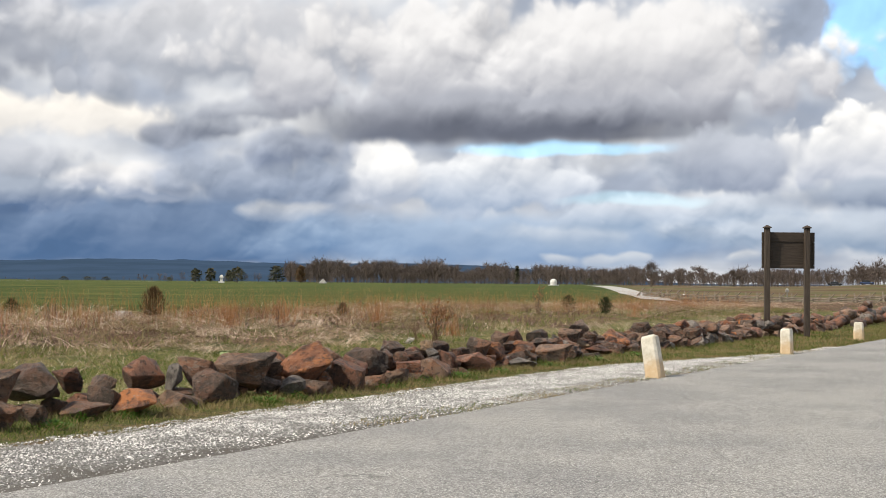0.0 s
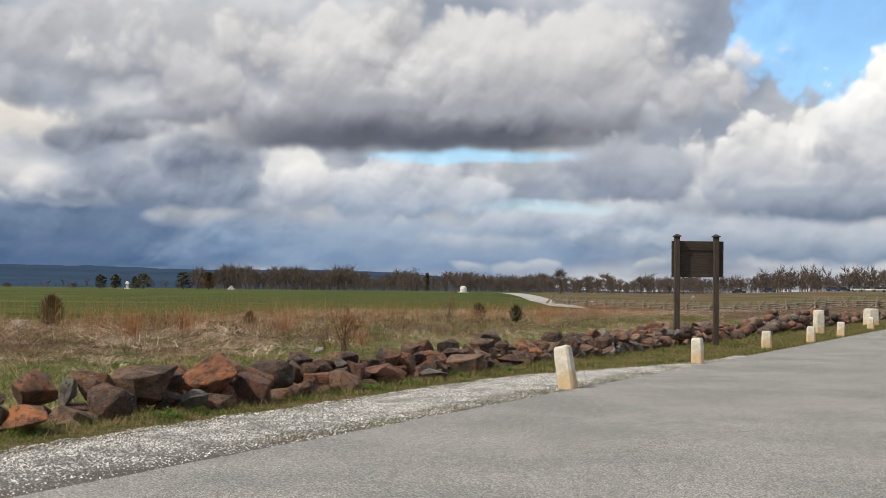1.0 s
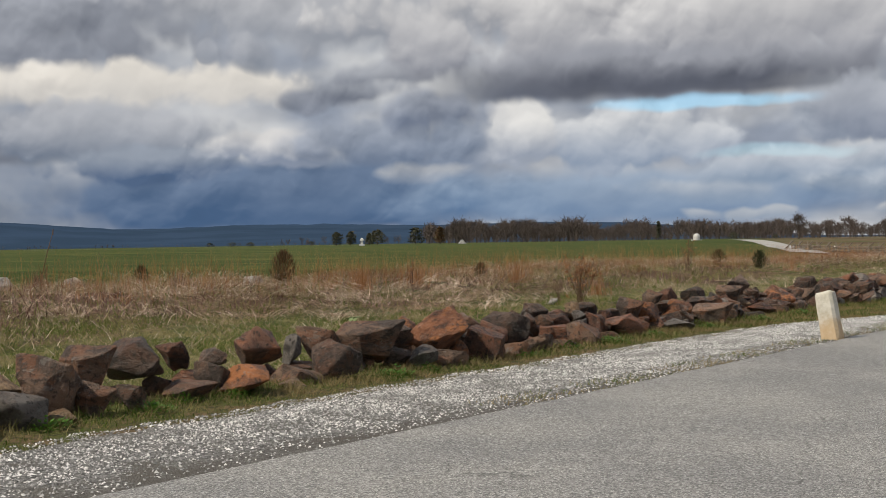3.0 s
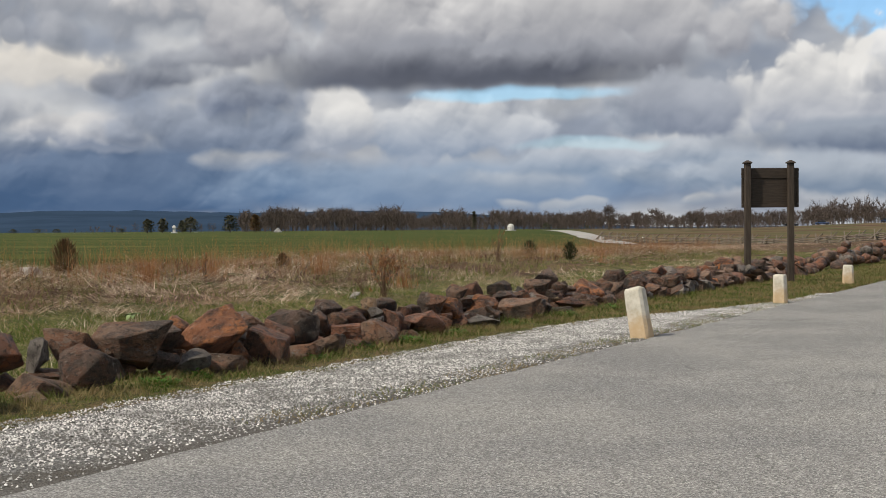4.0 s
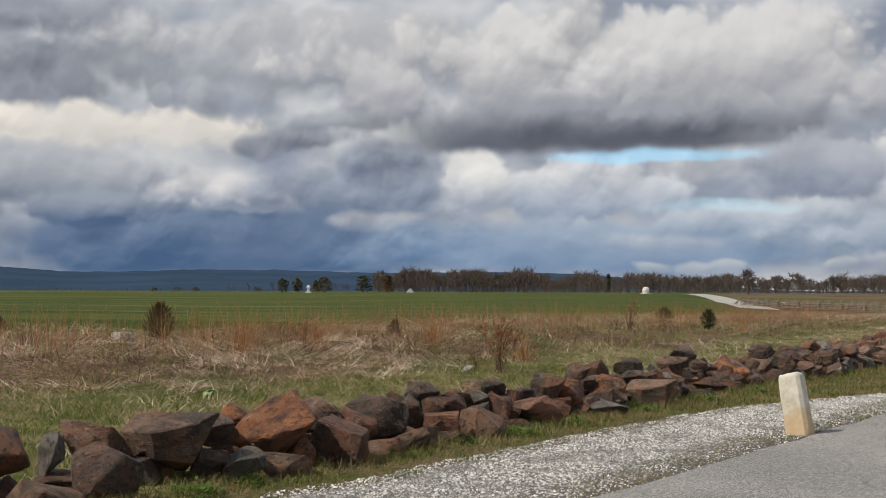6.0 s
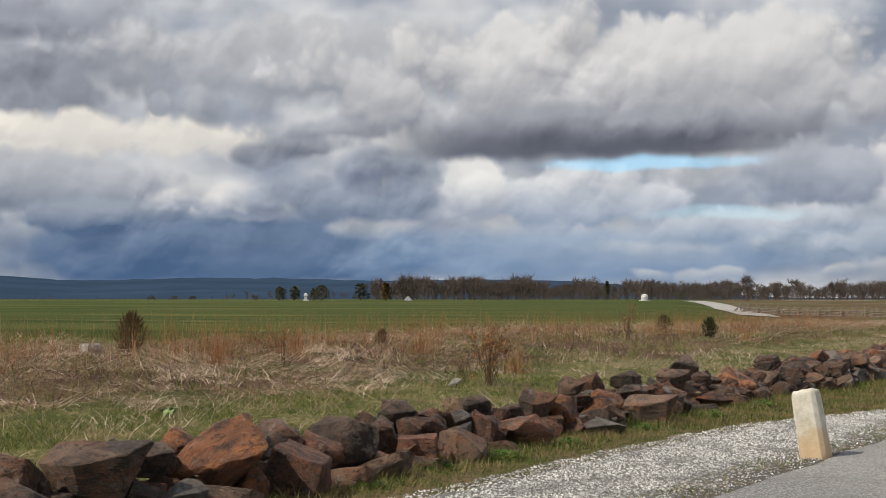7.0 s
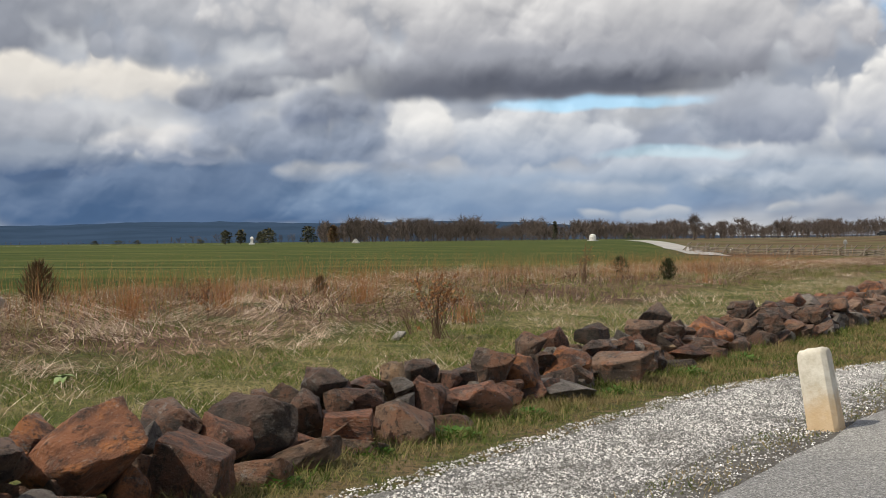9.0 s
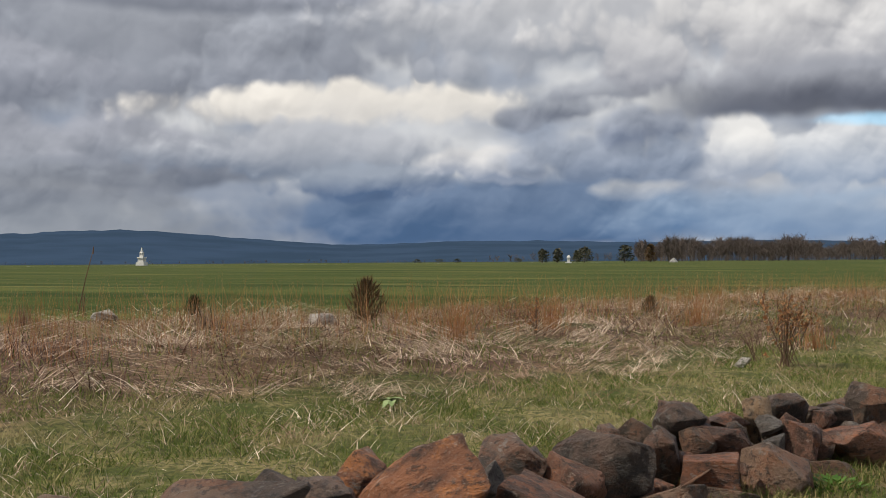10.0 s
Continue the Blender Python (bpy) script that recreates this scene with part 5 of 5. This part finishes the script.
TONES = ("DARK", "BROWN", "RED", "RUST", "GREY", "TAN")
SHAPES = {(t, k): rock_mesh(100 + 10 * i + k, 4 if k < 4 else 3, ROCKS[t]) for i, t in enumerate(TONES) for k in range(8 if i < 4 else 5)}
for t_, k_, seed_ in (("RUST", 8, 901), ("RED", 8, 902), ("DARK", 8, 903), ("BROWN", 8, 904), ("DARK", 9, 905), ("RED", 9, 906)):
    SHAPES[(t_, k_)] = rock_mesh(seed_, 4, ROCKS[t_], True)
wall = empty("stone_wall", pose(EDGE[0], EDGE[1], 0), "low tumbled dry-stone wall of brown and rust-red fieldstones", "wall")
pick = random.Random(77)


def lay(s, d, z, w, h, tone, depth=None, turn=None, roll=None, shape=None):
    """One fieldstone, its middle at road place s, d and height z; w wide, h high."""
    x, y = plan(s, d)
    k = shape if shape is not None else pick.randrange(4)
    ob = new("stone", SHAPES[(tone, k)])
    ob.parent = wall
    deep = depth or w * pick.uniform(0.75, 1.0)
    yaw = turn if turn is not None else pick.uniform(-35, 25)
    tilt = roll if roll is not None else pick.uniform(-13, 13)
    ob.matrix_basis = pose(x - EDGE[0], y - EDGE[1], z, pick.uniform(-12, 12), tilt, yaw) @ Matrix.Diagonal((w * 1.08, deep * 1.10, h * 1.20, 1))
    return ob


DARK, BROWN, RED, RUST, GREY, TAN = TONES


def front_stones():
    lay(-0.71, 3.50, 0.44, 0.31, 0.24, DARK)
    lay(-1.08, 2.95, 0.29, 0.63, 0.29, DARK)
    lay(-1.05, 2.70, 0.17, 0.30, 0.12, GREY)
    lay(-0.26, 3.45, 0.40, 0.58, 0.40, DARK, 0.5, 8, 8, 9)
    lay(-0.54, 2.80, 0.18, 0.55, 0.30, BROWN)
    lay(-0.14, 3.15, 0.35, 0.42, 0.21, BROWN)
    lay(0.30, 3.25, 0.33, 0.28, 0.24, TAN)
    # dark filler stone, added in place of the shadow between its neighbours
    lay(-0.01, 3.20, 0.19, 0.49, 0.21, DARK)
    lay(0.62, 3.10, 0.24, 0.52, 0.47, BROWN)
    lay(0.09, 2.78, 0.17, 0.49, 0.29, GREY)
    lay(1.36, 3.50, 0.34, 0.47, 0.36, BROWN)
    lay(1.98, 3.50, 0.35, 0.63, 0.38, DARK)
    lay(2.45, 3.60, 0.37, 0.33, 0.26, RED)
    lay(0.91, 2.88, 0.13, 0.32, 0.28, BROWN)
    lay(1.25, 2.80, 0.13, 0.24, 0.19, BROWN)
    lay(0.48, 2.72, 0.06, 0.29, 0.10, TAN)
    lay(2.09, 2.98, 0.07, 0.51, 0.20, BROWN)
    lay(2.56, 3.10, 0.12, 0.39, 0.34, BROWN)
    lay(2.71, 2.85, 0.09, 0.61, 0.37, RUST)
    lay(3.64, 3.10, 0.02, 0.59, 0.28, BROWN)
    lay(3.28, 2.80, -0.02, 0.29, 0.21, TAN)
    lay(3.54, 3.55, 0.35, 0.47, 0.39, RED)
    lay(3.03, 3.60, 0.29, 0.32, 0.19, DARK)
    lay(4.07, 3.55, 0.30, 0.21, 0.29, GREY)
    lay(4.43, 3.50, 0.31, 0.47, 0.33, BROWN)
    lay(4.10, 2.95, 0.21, 0.49, 0.38, DARK)
    lay(4.97, 3.20, 0.33, 0.73, 0.40, BROWN)
    lay(6.09, 3.60, 0.42, 0.31, 0.20, RUST)
    lay(5.52, 3.25, 0.36, 0.31, 0.24, DARK)
    lay(6.00, 3.05, 0.34, 0.70, 0.40, RUST, 0.46, 10, -33, 2)
    lay(7.23, 3.50, 0.34, 0.43, 0.30, DARK)
    lay(5.30, 2.72, 0.17, 0.29, 0.23, GREY)
    lay(5.76, 2.72, 0.07, 0.48, 0.25, BROWN)
    lay(6.15, 2.85, 0.14, 0.24, 0.26, RUST)
    lay(6.64, 2.82, 0.13, 0.44, 0.43, RED, 0.36, -12, 14, 8)
    lay(7.36, 3.20, 0.21, 0.42, 0.32, RED)
    lay(7.70, 3.20, 0.27, 0.60, 0.47, DARK)
    lay(7.24, 2.75, 0.03, 0.39, 0.25, BROWN)
    lay(7.83, 2.85, 0.09, 0.50, 0.17, BROWN, 0.36, 0, -22)
    lay(8.48, 3.40, 0.23, 0.32, 0.37, DARK)
    lay(9.03, 3.60, 0.37, 0.37, 0.33, DARK)
    lay(8.57, 3.02, 0.17, 0.37, 0.22, RED, 0.34, 4, 2, 9)
    lay(9.12, 3.30, 0.28, 0.44, 0.24, RED)
    lay(8.49, 2.85, 0.03, 0.38, 0.19, BROWN)
    lay(9.14, 2.90, 0.10, 0.50, 0.40, BROWN)
    lay(9.55, 3.55, 0.36, 0.36, 0.16, RED)
    lay(9.80, 3.45, 0.36, 0.25, 0.33, TAN)
    lay(10.48, 3.60, 0.34, 0.34, 0.30, DARK)
    lay(9.50, 3.12, 0.27, 0.18, 0.13, GREY)
    lay(9.90, 3.15, 0.19, 0.30, 0.34, RED)
    lay(9.90, 2.88, 0.03, 0.40, 0.20, BROWN, 0.34, 0, 22)
    lay(10.95, 3.50, 0.26, 0.38, 0.22, DARK)
    lay(10.48, 3.05, 0.14, 0.65, 0.35, RED)
    lay(11.38, 3.40, 0.31, 0.39, 0.38, BROWN)
    lay(11.65, 3.20, 0.25, 0.39, 0.35, RUST)
    lay(12.71, 3.65, 0.39, 0.33, 0.33, BROWN)
    lay(12.00, 2.90, 0.09, 0.58, 0.25, GREY)
    lay(13.22, 3.65, 0.43, 0.34, 0.32, RED)
    lay(12.77, 3.25, 0.28, 0.55, 0.30, RUST)
    lay(12.66, 3.05, 0.12, 0.29, 0.20, GREY)
    lay(13.68, 3.30, 0.30, 0.34, 0.28, DARK)
    lay(13.49, 2.95, 0.13, 0.67, 0.39, BROWN)
    lay(14.31, 3.40, 0.33, 0.21, 0.21, GREY)
    lay(14.46, 3.75, 0.43, 0.36, 0.26, DARK)
    lay(15.34, 3.50, 0.41, 0.45, 0.29, BROWN)
    lay(16.44, 3.85, 0.45, 0.48, 0.51, DARK)
    lay(14.74, 3.30, 0.27, 0.47, 0.19, BROWN)
    lay(14.59, 3.00, 0.06, 0.25, 0.30, DARK)
    lay(15.53, 3.25, 0.28, 0.28, 0.23, TAN)
    lay(15.75, 3.10, 0.11, 0.68, 0.24, RED)
    lay(15.23, 2.95, 0.01, 0.48, 0.23, DARK)
    lay(16.62, 3.30, 0.17, 0.60, 0.23, BROWN)
    lay(16.95, 3.60, 0.32, 0.28, 0.30, DARK)
    lay(17.56, 3.40, 0.25, 0.63, 0.40, RUST)
    lay(16.45, 3.00, 0.01, 0.39, 0.29, BROWN)
    lay(18.58, 3.30, 0.14, 0.52, 0.49, BROWN)
    lay(17.43, 3.00, 0.03, 0.37, 0.34, DARK)
    lay(18.50, 3.00, 0.08, 0.43, 0.36, DARK)
    lay(19.68, 3.35, 0.25, 0.45, 0.33, DARK)
    lay(21.58, 3.60, 0.32, 0.44, 0.34, DARK)
    lay(19.38, 3.65, 0.38, 0.41, 0.28, BROWN)
    lay(20.00, 3.05, 0.14, 0.50, 0.33, BROWN)
    lay(22.44, 3.40, 0.19, 0.56, 0.37, DARK)
    lay(21.34, 3.00, -0.01, 0.48, 0.31, BROWN)


def fill_wall():
    """The rest of the wall: a course along the ground, stones behind and on top."""
    r = random.Random(12)
    # hearting under and behind the placed stones
    for k in range(46):
        s = -6.4 + k * 0.5
        if 2.6 < s < 3.4:
            continue
        w = r.uniform(0.26, 0.40)
        lay(s, r.uniform(3.35, 3.6), r.uniform(0.06, 0.13), w, w * r.uniform(0.55, 0.75), r.choice((DARK, DARK, BROWN, RED)), shape=r.randrange(8))
    for k in range(64):
        s = 4.4 + k * 0.25
        w = r.uniform(0.24, 0.34)
        lay(s, r.uniform(3.0, 3.4), r.uniform(0.06, 0.18), w, w * r.uniform(0.6, 0.85), r.choice((DARK, DARK, BROWN, RED)), shape=r.randrange(8))
    for k in range(110):
        s = 4.6 + k * 0.15
        w = r.uniform(0.16, 0.30)
        lay(s, r.uniform(3.25, 3.75), r.uniform(0.16, 0.36), w, w * r.uniform(0.65, 0.9), r.choice((DARK, DARK, BROWN, BROWN, RED, GREY)), shape=r.randrange(4))
    for s in (-1.6, -2.2, -3.0, -3.7, -4.4, -5.2, -6.0):
        lay(s, r.uniform(2.9, 3.6), r.uniform(0.15, 0.4), r.uniform(0.4, 0.6), r.uniform(0.28, 0.42), r.choice((DARK, BROWN, DARK)))
    for s in (6.9, 7.7, 8.5, 9.5, 10.2, 11.0, 11.6, 12.4, 13.2, 14.0, 15.0, 16.1, 17.2, 18.0, 19.2):
        lay(s, r.uniform(3.8, 4.2), 0.16, r.uniform(0.26, 0.42), r.uniform(0.2, 0.3), r.choice((DARK, BROWN, RED)))
    # further up the road
    s = 19.2
    while s < 24:
        for d0, d1, z0, z1, odds in ((2.72, 3.0, 0.06, 0.12, 1.0), (3.1, 3.5, 0.12, 0.24, 0.9), (2.95, 3.3, 0.26, 0.40, 0.75), (3.35, 3.8, 0.34, 0.46, 0.7), (3.9, 4.4, 0.10, 0.20, 0.6)):
            if r.random() < odds:
                w = r.uniform(0.24, 0.46)
                tone = r.choice((DARK, DARK, DARK, BROWN, BROWN, BROWN, RED, RED, GREY))
                lay(s + r.uniform(-0.15, 0.15), r.uniform(d0, d1), r.uniform(z0, z1), w, w * r.uniform(0.6, 0.85), tone, shape=r.randrange(5))
        s += r.uniform(0.27, 0.38)
    lay(26.6, 3.5, 0.38, 0.7, 0.5, RUST, shape=3)
    lay(27.6, 3.7, 0.40, 0.6, 0.42, GREY, shape=1)


front_stones()
fill_wall()


def far_wall():
    """The distant run of the wall, too far to pick apart."""
    rng = np.random.default_rng(6)
    bm = bmesh.new()
    bmesh.ops.create_icosphere(bm, subdivisions=1, radius=0.55)
    bv = np.array([v.co[:] for v in bm.verts])
    bf = np.array([[v.index for v in f.verts] for f in bm.faces])
    bm.free()
    for tone, near_count, share in (("DARK", 70, 150), ("BROWN", 85, 170), ("RED", 45, 80), ("RUST", 9, 12), ("GREY", 22, 40)):
        vs, ts, total = [], [], 0
        for k in range(near_count + share):
            s = rng.uniform(22.6, 34) if k < near_count else rng.uniform(33.5, 98)
            heap = 0.25 * float(smooth(38, 42, s)) * (1 - float(smooth(50, 58, s)))
            d = rng.uniform(2.75, 4.2)
            w = rng.uniform(0.26, 0.52) if k < near_count else rng.uniform(0.3, 0.6)
            x, y = plan(s, d)
            here = np.array([x, y, rng.uniform(0.05, (0.42 if 2.95 < d < 3.8 else 0.2) + heap * 1.6)])
            if k < near_count:
                me = SHAPES[(tone, int(rng.integers(5)))]
                v = np.array([p.co[:] for p in me.vertices])
                f = np.array([p.vertices[:] for p in me.polygons])
                turn = np.array(Euler(rng.uniform(-0.4, 0.4, 3) + np.array([0, 0, rng.uniform(0, 6.28)])).to_matrix())
                v = (v * np.array([w * 1.1, w, w * 0.8])) @ turn.T + here
            else:
                v = bv * (1 + rng.normal(0, 0.13, (len(bv), 1))) * np.array([w, w * 0.9, w * 0.7]) + here
                f = bf
            ts.append(f + total)
            vs.append(v)
            total += len(v)
        ob = new("wall_rubble", tri_mesh("wall_rubble", np.concatenate(vs), np.concatenate(ts), ROCKS[tone]))
        ob.parent = wall
        ob.matrix_basis = pose(-EDGE[0], -EDGE[1], 0)
        tagged(ob, kind="stuff")


far_wall()


def boulder(x, y, w, h, seed, label):
    ob = new("boulder", rock_mesh(seed, 3, M_RUBBLE))
    ob.matrix_world = pose(x, y, zg(x, y) + h * 0.28, 0, 4, seed * 37) @ Matrix.Diagonal((w, w * 0.8, h, 1))
    tagged(ob, label, "boulder", "boulders in the meadow")


for k_, (x_, y_, w_, h_) in enumerate(((-12.6, 24.4, 0.6, 0.34), (-11.6, 25.2, 0.7, 0.4), (-6.9, 27.9, 0.55, 0.28), (-11.6, 29.2, 0.5, 0.26), (4.2, 28.4, 0.7, 0.26), (4.9, 28.8, 0.8, 0.16), (-0.15, 26.3, 0.3, 0.15))):
    boulder(x_, y_, w_, h_, 301 + k_, "pale grey fieldstone lying in the meadow")
